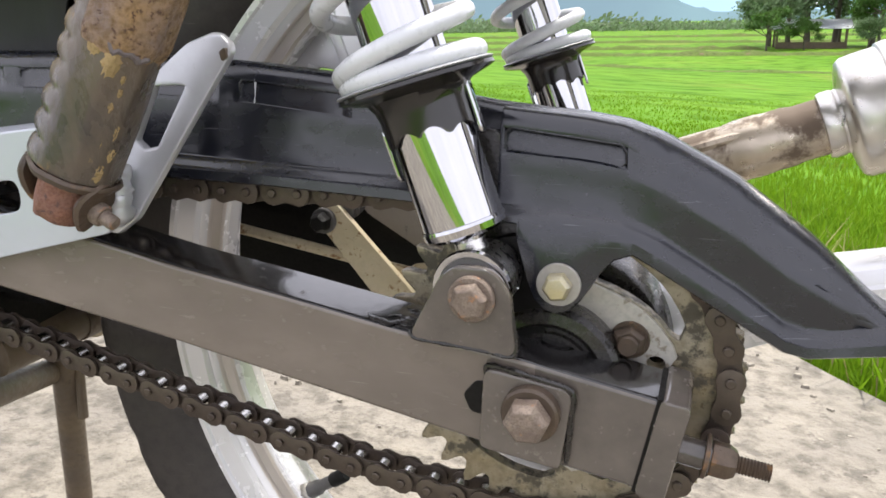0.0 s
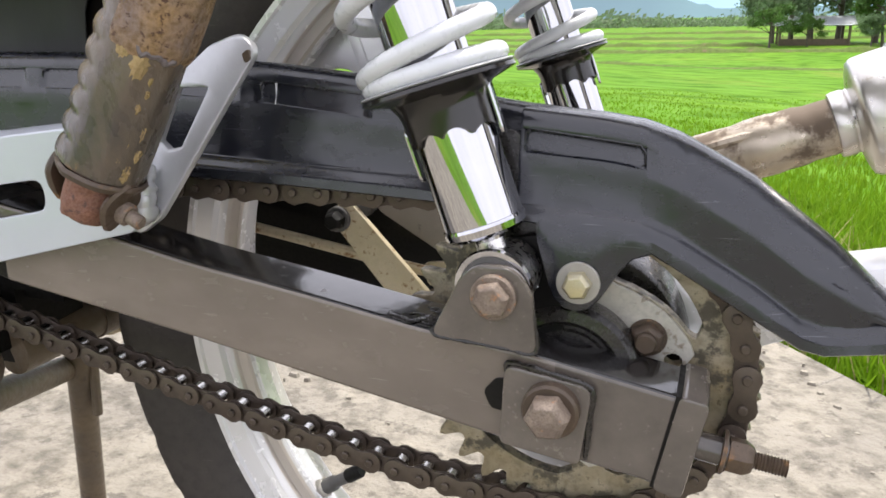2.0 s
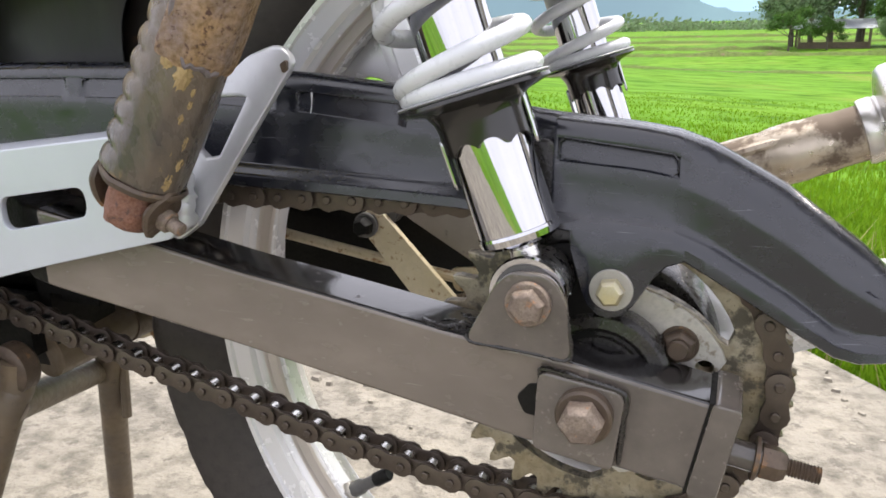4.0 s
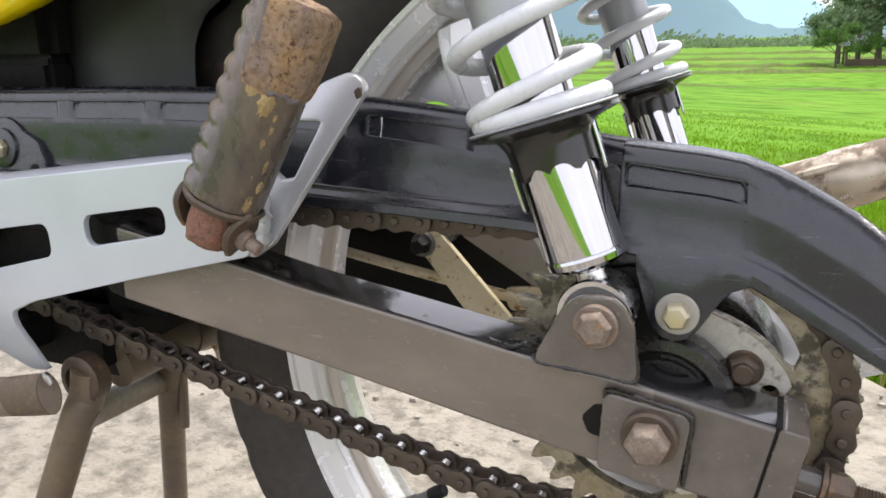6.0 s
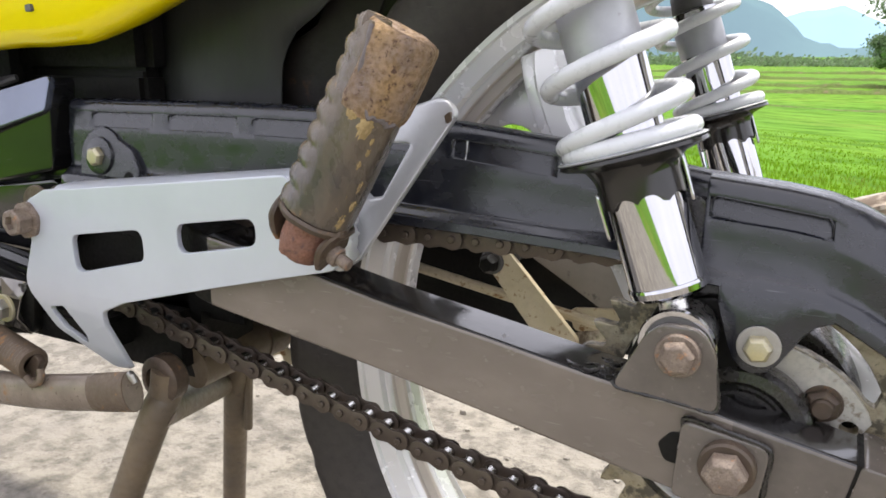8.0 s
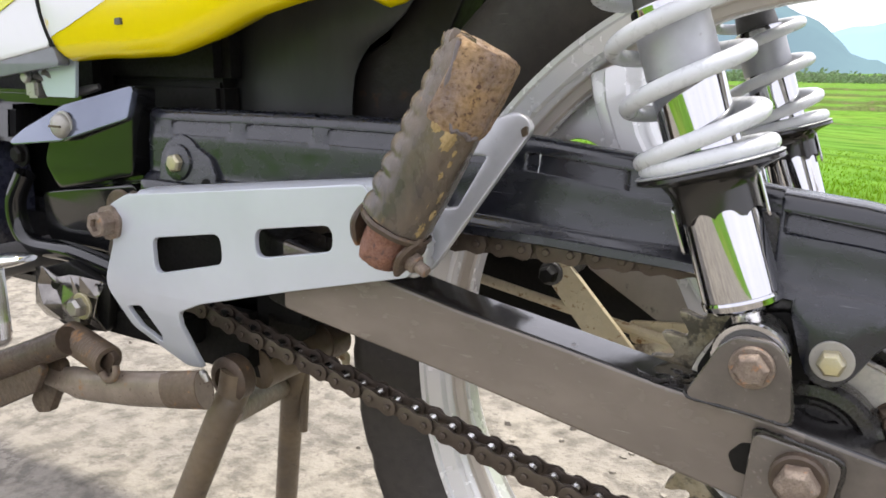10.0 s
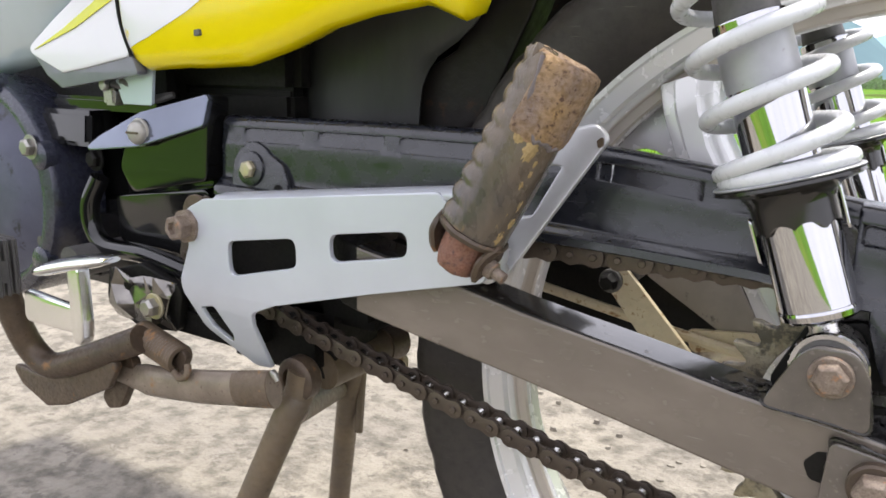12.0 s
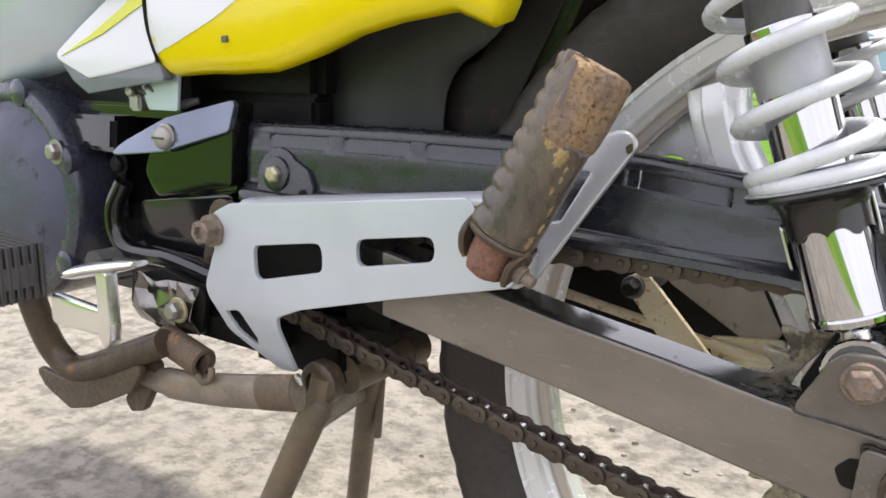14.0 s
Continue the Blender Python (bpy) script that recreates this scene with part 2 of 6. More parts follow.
M = dict(
    # arm's brown holds dust and the concrete's reflection; arm_top goes without that tint
    arm=mat("dusty_ground_tinted_black_paint", (0.185, 0.154, 0.126), (0.106, 0.089, 0.074), 0.16, 0.0, 20, ((0.225, 0.190, 0.152), 0.18, 40, 0.42, 0.0), (0.00005, 180), 0.4, 0.16, grain=(0.5, 1.0, 1.0), scratch=((0.28, 0.25, 0.21), 0.35)),
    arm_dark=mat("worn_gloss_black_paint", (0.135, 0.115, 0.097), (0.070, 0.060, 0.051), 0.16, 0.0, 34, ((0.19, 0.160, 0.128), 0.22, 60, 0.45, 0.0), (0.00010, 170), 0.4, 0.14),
    arm_top=mat("oily_top_face_black_paint", (0.012, 0.0115, 0.012), (0.02, 0.019, 0.018), 0.10, 0.0, 30, ((0.07, 0.06, 0.05), 0.16, 70, 0.5, 0.0), (0.00012, 160), 0.4, 0.10),
    black_gloss=mat("gloss_black_paint", (0.006, 0.006, 0.0065), (0.009, 0.009, 0.009), 0.10, 0.0, 40, None, (0.00003, 200), 0.25, 0.06, scratch=((0.05, 0.05, 0.055), 0.4)),
    black=mat("worn_black_metal", (0.0042, 0.0040, 0.0038), (0.008, 0.007, 0.006), 0.5, 0.0, 50, ((0.03, 0.026, 0.02), 0.10, 90, 0.8, 0.0), (0.0002, 300), 0.0, 0.15, spec=0.2),
    plastic=mat("scuffed_black_plastic", (0.0066, 0.0074, 0.0112), (0.0112, 0.0122, 0.0176), 0.23, 0.0, 14, ((0.055, 0.057, 0.066), 0.15, 330, 0.40, 0.0), (0.00006, 70), 0.0, 0.14, spec=0.74, grain=(0.6, 1.0, 1.0), scratch=((0.085, 0.085, 0.095), 0.5)),
    boot=mat("glossy_black_boot", (0.012, 0.011, 0.010), (0.018, 0.016, 0.014), 0.16, 0.0, 30, None, (0.00006, 120), 0.0, 0.06, spec=0.6),
    tan=mat("bare_tan_steel", (0.175, 0.130, 0.088), (0.110, 0.080, 0.058), 0.5, 0.2, 60, ((0.30, 0.165, 0.070), 0.30, 70, 0.7, 0.1), (0.0004, 220), 0.0, 0.2),
    crumple=mat("crumpled_dark_foil", (0.30, 0.28, 0.255), (0.16, 0.15, 0.14), 0.12, 0.85, 60, None, (0.0001, 200), 0.2, 0.06),
    # frame_edge: sky sheen on the black frame, put in as blue-grey colour
    frame_edge=mat("sky_sheen_blue_metal", (0.21, 0.235, 0.300), (0.10, 0.112, 0.15), 0.16, 0.75, 7, None, (0.00004, 160), 0.3, 0.05),
    chrome=mat("chrome", (0.55, 0.55, 0.57), (0.51, 0.51, 0.53), 0.04, 1.0, 30, None, (0, 1), 0.0, 0.02),
    polished=mat("polished_alloy", (0.86, 0.86, 0.86), (0.80, 0.80, 0.80), 0.16, 1.0, 30, None, (0.00002, 200), 0.0, 0.04),
    chrome_worn=mat("pitted_chrome", (0.74, 0.73, 0.71), (0.62, 0.60, 0.57), 0.27, 1.0, 60, ((0.30, 0.25, 0.2), 0.14, 160, 0.6, 0.3), (0.00006, 400), 0.0, 0.06),
    spring=mat("white_spring_paint", (0.60, 0.61, 0.63), (0.53, 0.54, 0.56), 0.28, 0.0, 40, None, (0.00005, 300), 0.2, 0.05),
    silver=mat("silver_paint", (0.520, 0.545, 0.598), (0.475, 0.50, 0.548), 0.34, 0.25, 18, None, (0.00003, 500), 0.2, 0.03),
    bracket=mat("scratched_silver_paint", (0.55, 0.56, 0.58), (0.44, 0.44, 0.45), 0.34, 0.45, 28, ((0.28, 0.27, 0.26), 0.14, 150, 0.6, 0.2), (0.0001, 250), 0.0, 0.08),
    alloy=mat("cast_alloy_paint", (0.69, 0.69, 0.70), (0.645, 0.64, 0.635), 0.25, 0.24, 9, None, (0.00004, 300), 0.25, 0.05),
    alloy_brown=mat("brown_grey_alloy", (0.50, 0.455, 0.40), (0.40, 0.36, 0.315), 0.36, 0.15, 12, None, (0.00008, 240), 0.0, 0.08),
    tyre=mat("tyre_rubber", (0.029, 0.025, 0.022), (0.043, 0.037, 0.032), 0.48, 0.0, 20, ((0.090, 0.079, 0.067), 0.16, 55, 0.8, 0.0), (0.0003, 300), 0.0, 0.15, spec=0.35, scratch=((0.10, 0.09, 0.08), 0.3)),
    rubber=mat("dusty_rubber", (0.175, 0.130, 0.086), (0.036, 0.032, 0.030), 0.24, 0.0, 17, ((0.270, 0.165, 0.072), 0.20, 70, 0.8, 0.0), (0.0009, 140), 0.15, 0.2, grain=(1.0, 1.0, 0.5)),
    torn=mat("torn_rubber_layer", (0.155, 0.130, 0.128), (0.100, 0.082, 0.078), 0.6, 0.0, 60, None, (0.0005, 250), 0.0, 0.2),
    rubber_dark=mat("black_rubber", (0.075, 0.072, 0.071), (0.100, 0.095, 0.092), 0.5, 0.0, 60, None, (0.0002, 400), 0.0, 0.12),
    rust=mat("rusted_steel", (0.330, 0.205, 0.088), (0.185, 0.135, 0.115), 0.62, 0.1, 60, ((0.075, 0.040, 0.026), 0.36, 300, 0.9, 0.0), (0.0013, 320), 0.0, 0.35),
    rust_red=mat("red_rust", (0.27, 0.125, 0.078), (0.19, 0.10, 0.075), 0.85, 0.05, 110, ((0.11, 0.062, 0.052), 0.38, 300, 0.8, 0.1), (0.0010, 420), 0.0, 0.3),
    rust_bolt=mat("rusty_bolt", (0.275, 0.218, 0.172), (0.145, 0.108, 0.085), 0.55, 0.3, 160, ((0.30, 0.155, 0.075), 0.28, 150, 0.8, 0.1), (0.0007, 320), 0.0, 0.3),
    grime=mat("grimy_brown_steel", (0.110, 0.076, 0.050), (0.060, 0.044, 0.033), 0.40, 0.2, 45, ((0.24, 0.130, 0.058), 0.25, 55, 0.75, 0.1), (0.0004, 220), 0.0, 0.22),
    stand_pale=mat("scuffed_pale_brown_steel", (0.300, 0.245, 0.195), (0.165, 0.128, 0.098), 0.34, 0.2, 30, ((0.30, 0.165, 0.075), 0.20, 70, 0.75, 0.1), (0.0004, 200), 0.1, 0.2, scratch=((0.40, 0.35, 0.30), 0.3)),
    stand=mat("worn_stand_paint", (0.17, 0.125, 0.075), (0.115, 0.09, 0.065), 0.5, 0.1, 30, ((0.08, 0.06, 0.045), 0.28, 50, 0.7, 0.0), (0.0002, 300), 0.1, 0.15),
    chain=mat("dry_chain_steel", (0.098, 0.075, 0.057), (0.062, 0.048, 0.038), 0.40, 0.45, 90, ((0.16, 0.100, 0.056), 0.20, 160, 0.7, 0.2), (0.0002, 500), 0.0, 0.15, piece=0.16),
    roller=mat("polished_roller_steel", (0.62, 0.61, 0.59), (0.45, 0.44, 0.42), 0.20, 1.0, 120, None, (0, 1), 0.0, 0.08),
    oily=mat("oily_black_steel", (0.02, 0.018, 0.016), (0.03, 0.027, 0.024), 0.25, 0.3, 60, None, (0.0003, 300), 0.3, 0.15),
    sprocket=mat("greasy_sprocket_steel", (0.235, 0.190, 0.110), (0.330, 0.300, 0.230), 0.36, 0.4, 34, ((0.065, 0.056, 0.038), 0.46, 70, 0.45, 0.1), (0.0008, 200), 0.0, 0.2),
    steel=mat("dull_steel", (0.42, 0.41, 0.38), (0.34, 0.32, 0.29), 0.34, 0.85, 60, ((0.25, 0.19, 0.12), 0.22, 90, 0.7, 0.2), (0.0002, 400), 0.0, 0.12),
    zinc=mat("yellow_zinc", (0.52, 0.46, 0.26), (0.46, 0.43, 0.33), 0.4, 0.6, 160, ((0.34, 0.30, 0.24), 0.25, 260, 0.6, 0.2), (0.0001, 500), 0.0, 0.12),
    washer=mat("grey_zinc", (0.40, 0.39, 0.36), (0.33, 0.31, 0.28), 0.45, 0.5, 120, ((0.26, 0.22, 0.15), 0.25, 200, 0.7, 0.2), (0.0001, 500), 0.0, 0.1),
    yellow=mat("yellow_body_paint", (0.74, 0.60, 0.0), (0.71, 0.57, 0.0), 0.2, 0.0, 8, None, (0, 1), 0.25, 0.02, spec=0.3),
    white=mat("white_body_paint", (0.73, 0.73, 0.76), (0.69, 0.69, 0.73), 0.18, 0.0, 8, None, (0, 1), 0.5, 0.02),
    lime=mat("lime_stripe", (0.64, 0.66, 0.0), (0.60, 0.62, 0.0), 0.2, 0.0, 8, None, (0, 1), 0.5, 0.02),
    tank=mat("pale_blue_silver_paint", (0.50, 0.58, 0.64), (0.46, 0.54, 0.60), 0.14, 0.1, 8, None, (0, 1), 0.7, 0.02),
    grey_trim=mat("grey_plastic_trim", (0.155, 0.16, 0.19), (0.125, 0.13, 0.155), 0.2, 0.0, 30, None, (0.00004, 200), 0.3, 0.06),
    engine=mat("blue_grey_engine_paint", (0.092, 0.096, 0.145), (0.046, 0.048, 0.074), 0.42, 0.2, 14, ((0.011, 0.011, 0.014), 0.28, 46, 0.45, 0.0), (0.0004, 150), 0.0, 0.1, spec=0.5),
    flap=mat("dusty_plastic_flap", (0.043, 0.045, 0.042), (0.016, 0.0165, 0.0155), 0.38, 0.0, 11, ((0.105, 0.10, 0.088), 0.12, 60, 0.8, 0.0), (0.0002, 120), 0.0, 0.15, spec=0.4, grain=(1.5, 1.0, 0.5)),
    shield=mat("dusty_brown_shield", (0.300, 0.265, 0.230), (0.200, 0.175, 0.150), 0.55, 0.0, 16, ((0.06, 0.05, 0.042), 0.24, 50, 0.6, 0.0), (0.0003, 200), 0.0, 0.15),
    engine_rim=mat("blue_black_engine_rim", (0.026, 0.028, 0.046), (0.044, 0.047, 0.072), 0.26, 0.2, 26, ((0.009, 0.009, 0.012), 0.30, 70, 0.5, 0.0), (0.0007, 130), 0.3, 0.12, spec=0.6),
    flange=mat("stained_grey_flange", (0.52, 0.50, 0.45), (0.40, 0.375, 0.32), 0.4, 0.3, 45, ((0.20, 0.165, 0.12), 0.32, 90, 0.6, 0.1), (0.0003, 200), 0.0, 0.2),
    mudguard=mat("dirty_black_mudguard", (0.019, 0.0155, 0.0135), (0.0105, 0.009, 0.0083), 0.45, 0.0, 18, ((0.050, 0.030, 0.020), 0.24, 45, 0.8, 0.0), (0.0006, 100), 0.0, 0.15, spec=0.25),
    band=mat("dull_worn_band", (0.42, 0.425, 0.44), (0.34, 0.345, 0.36), 0.42, 0.4, 40, ((0.22, 0.20, 0.18), 0.16, 160, 0.6, 0.2), (0.00008, 300), 0.0, 0.08),
    mud=mat("dried_ochre_mud", (0.36, 0.26, 0.115), (0.26, 0.18, 0.085), 0.9, 0.0, 120, None, (0.0006, 400), 0.0, 0.25),
    cream=mat("stained_cream_paint", (0.60, 0.52, 0.37), (0.48, 0.40, 0.25), 0.5, 0.0, 30, ((0.24, 0.135, 0.06), 0.33, 130, 0.8, 0.0), (0.0002, 300), 0.0, 0.15),
    pipe=mat("heat_stained_pipe", (0.54, 0.47, 0.38), (0.34, 0.28, 0.20), 0.3, 0.8, 14, ((0.15, 0.11, 0.078), 0.51, 20, 0.7, 0.2), (0.0003, 120), 0.0, 0.12),
    muffler=mat("brushed_muffler", (0.66, 0.64, 0.60), (0.56, 0.53, 0.49), 0.3, 1.0, 14, ((0.40, 0.34, 0.26), 0.20, 60, 0.5, 0.6), (0.00005, 300), 0.0, 0.08),
    concrete=mat("weathered_concrete", (0.312, 0.280, 0.222), (0.205, 0.185, 0.153), 0.92, 0.0, 5.0, ((0.150, 0.134, 0.110), 0.40, 30, 0.95, 0.0), (0.0060, 110), 0.0, 0.45),
    chip=mat("pale_stone_chip", (0.31, 0.28, 0.225), (0.24, 0.217, 0.178), 0.9, 0.0, 40, None, (0.001, 200), 0.0, 0.2, island=0.15),
    field=mat("green_paddy", (0.070, 0.182, 0.004), (0.118, 0.238, 0.010), 0.9, 0.0, 0.16, ((0.145, 0.200, 0.030), 0.36, 0.09, 0.9, 0.0), (0.04, 5), 0.0, 0.35, spec=0.1),
    bund=mat("weedy_earth_bund", (0.105, 0.135, 0.040), (0.080, 0.125, 0.020), 0.95, 0.0, 0.8, ((0.145, 0.118, 0.070), 0.30, 1.2, 0.95, 0.0), (0.05, 6), 0.0, 0.3, spec=0.1),
    grass=mat("rice_leaf", (0.118, 0.235, 0.006), (0.165, 0.275, 0.016), 0.9, 0.0, 0.35, ((0.185, 0.215, 0.040), 0.34, 0.30, 0.9, 0.0), (0, 1), 0.0, 0.05, island=0.10, spec=0.15),
    straw=mat("dry_straw", (0.34, 0.30, 0.12), (0.28, 0.25, 0.10), 0.8, 0.0, 3, None, (0, 1), 0.0, 0.15, island=0.25),
    # leaf is lightened and greyed: the distance haze sits in its colour
    leaf=mat("tree_leaf", (0.125, 0.190, 0.095), (0.155, 0.225, 0.105), 0.7, 0.0, 0.6, None, (0, 1), 0.0, 0.15, island=0.25),
    leaf_light=mat("light_tree_leaf", (0.085, 0.17, 0.03), (0.06, 0.13, 0.02), 0.6, 0.0, 0.6, None, (0, 1), 0.0, 0.2, island=0.4),
    bark=mat("tree_bark", (0.12, 0.10, 0.075), (0.08, 0.065, 0.05), 0.9, 0.0, 5, None, (0.01, 20), 0.0, 0.3),
    roof=mat("tin_roof", (0.55, 0.58, 0.62), (0.45, 0.47, 0.50), 0.4, 0.4, 1.5, None, (0.01, 8), 0.0, 0.1),
    wood=mat("weathered_wood", (0.16, 0.12, 0.085), (0.11, 0.085, 0.06), 0.85, 0.0, 4, None, (0.01, 15), 0.0, 0.2),
)


def leafy(key, share=0.45):
    """Thin leaves let light through."""
    nt = M[key].node_tree
    p, o = nt.nodes["Principled BSDF"], nt.nodes["Material Output"]
    tr, mx = nt.nodes.new("ShaderNodeBsdfTranslucent"), nt.nodes.new("ShaderNodeMixShader")
    nt.links.new(p.inputs["Base Color"].links[0].from_socket, tr.inputs["Color"])
    mx.inputs[0].default_value = share
    nt.links.new(p.outputs[0], mx.inputs[1])
    nt.links.new(tr.outputs[0], mx.inputs[2])
    nt.links.new(mx.outputs[0], o.inputs["Surface"])


for key in ("grass", "leaf", "leaf_light"):
    leafy(key)


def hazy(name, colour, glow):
    """Haze painted onto distance: a dull surface given a bluish glow of its own."""
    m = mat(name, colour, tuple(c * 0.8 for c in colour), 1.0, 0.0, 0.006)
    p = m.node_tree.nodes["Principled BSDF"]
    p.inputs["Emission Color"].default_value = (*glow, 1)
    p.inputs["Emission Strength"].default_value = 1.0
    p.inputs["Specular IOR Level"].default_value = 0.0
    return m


# the emission stands in for the air's haze; the hills give no light
M["hill_near"] = hazy("haze_glow_green_hill", (0.05, 0.09, 0.07), (0.13, 0.175, 0.245))
M["hill_far"] = hazy("haze_glow_blue_hill", (0.06, 0.10, 0.12), (0.30, 0.42, 0.56))


# ---- mesh tools ----
def part(name, bm, material, parent=None, label="", sharp=35, solid=0.0, bevel=0.0, weighted=True):
    me = bpy.data.meshes.new(name)
    bmesh.ops.recalc_face_normals(bm, faces=bm.faces) if not solid else None
    bm.to_mesh(me)
    bm.free()
    for m in material if isinstance(material, (list, tuple)) else [material]:
        me.materials.append(M[m])
    me.shade_smooth()
    me.set_sharp_from_angle(angle=radians(sharp))
    ob = new(name, me)
    ob.parent = parent
    if solid:
        s = ob.modifiers.new("thickness", "SOLIDIFY")
        s.thickness, s.offset = solid, 0.0
    if bevel:
        s = ob.modifiers.new("edge", "BEVEL")
        s.width, s.segments, s.limit_method, s.angle_limit = bevel, 2, "ANGLE", radians(40)
    if weighted:
        ob.modifiers.new("normals", "WEIGHTED_NORMAL").keep_sharp = True
    if label:
        tagged(ob, label)
    return ob


def rounded(pts, r, n=5):
    """Corners of a closed outline rounded; a point may carry its own radius as a third number."""
    out = []
    k = len(pts)
    for i in range(k):
        a, p, c = (Vector(pts[j % k][:2]) for j in (i - 1, i, i + 1))
        rad = pts[i][2] if len(pts[i]) > 2 else r
        u, v = (a - p), (c - p)
        lu, lv = u.length, v.length
        u, v = u / lu, v / lv
        ang = u.angle(v, math.pi)
        if rad <= 0 or ang > 3.1:
            out.append(tuple(p))
            continue
        d = min(rad / math.tan(ang / 2), lu * 0.49, lv * 0.49)
        p0, p1 = p + u * d, p + v * d
        for j in range(n + 1):
            t = j / n
            out.append(tuple((1 - t) ** 2 * p0 + 2 * t * (1 - t) * p + t * t * p1))
    return out


def plate(loops, y0, y1, bev=0.0006):
    """A flat piece cut from a sheet: outlines in x and z (the first one outside, the rest holes), from y0 to y1."""
    cu = bpy.data.curves.new("outline", "CURVE")
    cu.dimensions, cu.fill_mode = "2D", "BOTH"
    cu.extrude, cu.bevel_depth, cu.bevel_resolution = max(1e-5, abs(y1 - y0) / 2 - bev), bev, 1
    for lp in loops:
        s = cu.splines.new("POLY")
        s.points.add(len(lp) - 1)
        for q, c in zip(s.points, lp):
            q.co = (c[0], c[1], 0, 1)
        s.use_cyclic_u = True
    ob = new("outline", cu)
    me = bpy.data.meshes.new_from_object(ob.evaluated_get(bpy.context.evaluated_depsgraph_get()))
    bm = bmesh.new()
    bm.from_mesh(me)
    bpy.data.objects.remove(ob)
    bpy.data.curves.remove(cu)
    bpy.data.meshes.remove(me)
    bmesh.ops.remove_doubles(bm, verts=bm.verts, dist=1e-6)
    mid = (y0 + y1) / 2
    for v in bm.verts:
        v.co = Vector((v.co.x, mid - v.co.z, v.co.y))
    return bm


def join(*bms):
    a = bms[0]
    for b in bms[1:]:
        me = bpy.data.meshes.new("join")
        b.to_mesh(me)
        b.free()
        a.from_mesh(me)
        bpy.data.meshes.remove(me)
    return a


def paint(bm, index):
    for f in bm.faces:
        f.material_index = index
    return bm


def turned(bm, m):
    bmesh.ops.transform(bm, matrix=m, verts=bm.verts)
    return bm


def lathe(profile, at=(0, 0, 0), axis=(0, -1, 0), seg=32, wobble=None):
    """A turned body: profile of (radius, height along the axis)."""
    bm = bmesh.new()
    rows = []
    for i, (r, h) in enumerate(profile):
        if r < 1e-6:
            rows.append([bm.verts.new((0, 0, h))])
        else:
            ring = []
            for k in range(seg):
                a = 2 * math.pi * k / seg
                rr = r + (wobble(i, k) if wobble else 0.0)
                ring.append(bm.verts.new((rr * math.cos(a), rr * math.sin(a), h)))
            rows.append(ring)
    for a, b in zip(rows, rows[1:]):
        for k in range(seg):
            q = [a[k % len(a)], a[(k + 1) % len(a)], b[(k + 1) % len(b)], b[k % len(b)]]
            q = list(dict.fromkeys(q))
            if len(q) > 2:
                bm.faces.new(q)
    rot = Vector((0, 0, 1)).rotation_difference(Vector(axis).normalized()).to_matrix().to_4x4()
    return turned(bm, Matrix.Translation(at) @ rot)


def smooth_path(pts, n=6, closed=False):
    """Catmull-Rom through the points."""
    p = [Vector(q) for q in pts]
    out = []
    k = len(p)
    for i in range(k if closed else k - 1):
        if closed:
            a, b, c, d = (p[(i + j) % k] for j in (-1, 0, 1, 2))
        else:
            b, c = p[i], p[i + 1]
            a = p[i - 1] if i else b + (b - c)
            d = p[i + 2] if i + 2 < k else c + (c - b)
        for j in range(n):
            t = j / n
            out.append(0.5 * (2 * b + (c - a) * t + (2 * a - 5 * b + 4 * c - d) * t * t + (3 * b - a - 3 * c + d) * t ** 3))
    if not closed:
        out.append(p[-1])
    return out


def tube(pts, r, seg=12, caps=True, flat=1.0, side=None):
    """A rod along points; r one radius or one for each point. flat squashes it across the direction side."""
    pts = [Vector(p) for p in pts]
    rs = r if isinstance(r, (list, tuple)) else [r] * len(pts)
    bm = bmesh.new()
    rings = []
    up = Vector(side).normalized() if side else None
    for i, p in enumerate(pts):
        t = (pts[min(i + 1, len(pts) - 1)] - pts[max(i - 1, 0)]).normalized()
        if up is None:
            up = t.orthogonal().normalized()
        u = (up - t * up.dot(t)).normalized()
        v = t.cross(u)
        if not side:
            up = u
        rings.append([bm.verts.new(p + rs[i] * (math.cos(2 * math.pi * k / seg) * u * flat + math.sin(2 * math.pi * k / seg) * v)) for k in range(seg)])
    for a, b in zip(rings, rings[1:]):
        for k in range(seg):
            bm.faces.new((a[k], a[(k + 1) % seg], b[(k + 1) % seg], b[k]))
    if caps:
        bm.faces.new(rings[0][::-1])
        bm.faces.new(rings[-1])
    return bm


def box(x0, x1, y0, y1, z0, z1, bev=0.001, m=None):
    bm = bmesh.new()
    bmesh.ops.create_cube(bm, size=1)
    for v in bm.verts:
        v.co = Vector(((x0 + x1) / 2 + v.co.x * (x1 - x0), (y0 + y1) / 2 + v.co.y * (y1 - y0), (z0 + z1) / 2 + v.co.z * (z1 - z0)))
    if bev:
        bmesh.ops.bevel(bm, geom=bm.edges[:], offset=bev, segments=2, affect="EDGES")
    return turned(bm, m) if m else bm


def sheet(rows):
    """A surface through rows of points."""
    bm = bmesh.new()
    g = [[bm.verts.new(p) for p in row] for row in rows]
    for a, b in zip(g, g[1:]):
        for k in range(len(a) - 1):
            bm.faces.new((a[k], a[k + 1], b[k + 1], b[k]))
    return bm


def along(table, x):
    """The height at x on a line through a table of (x, value)."""
    xs = [p[0] for p in table]
    return float(np.interp(x, xs, [p[1] for p in table]))


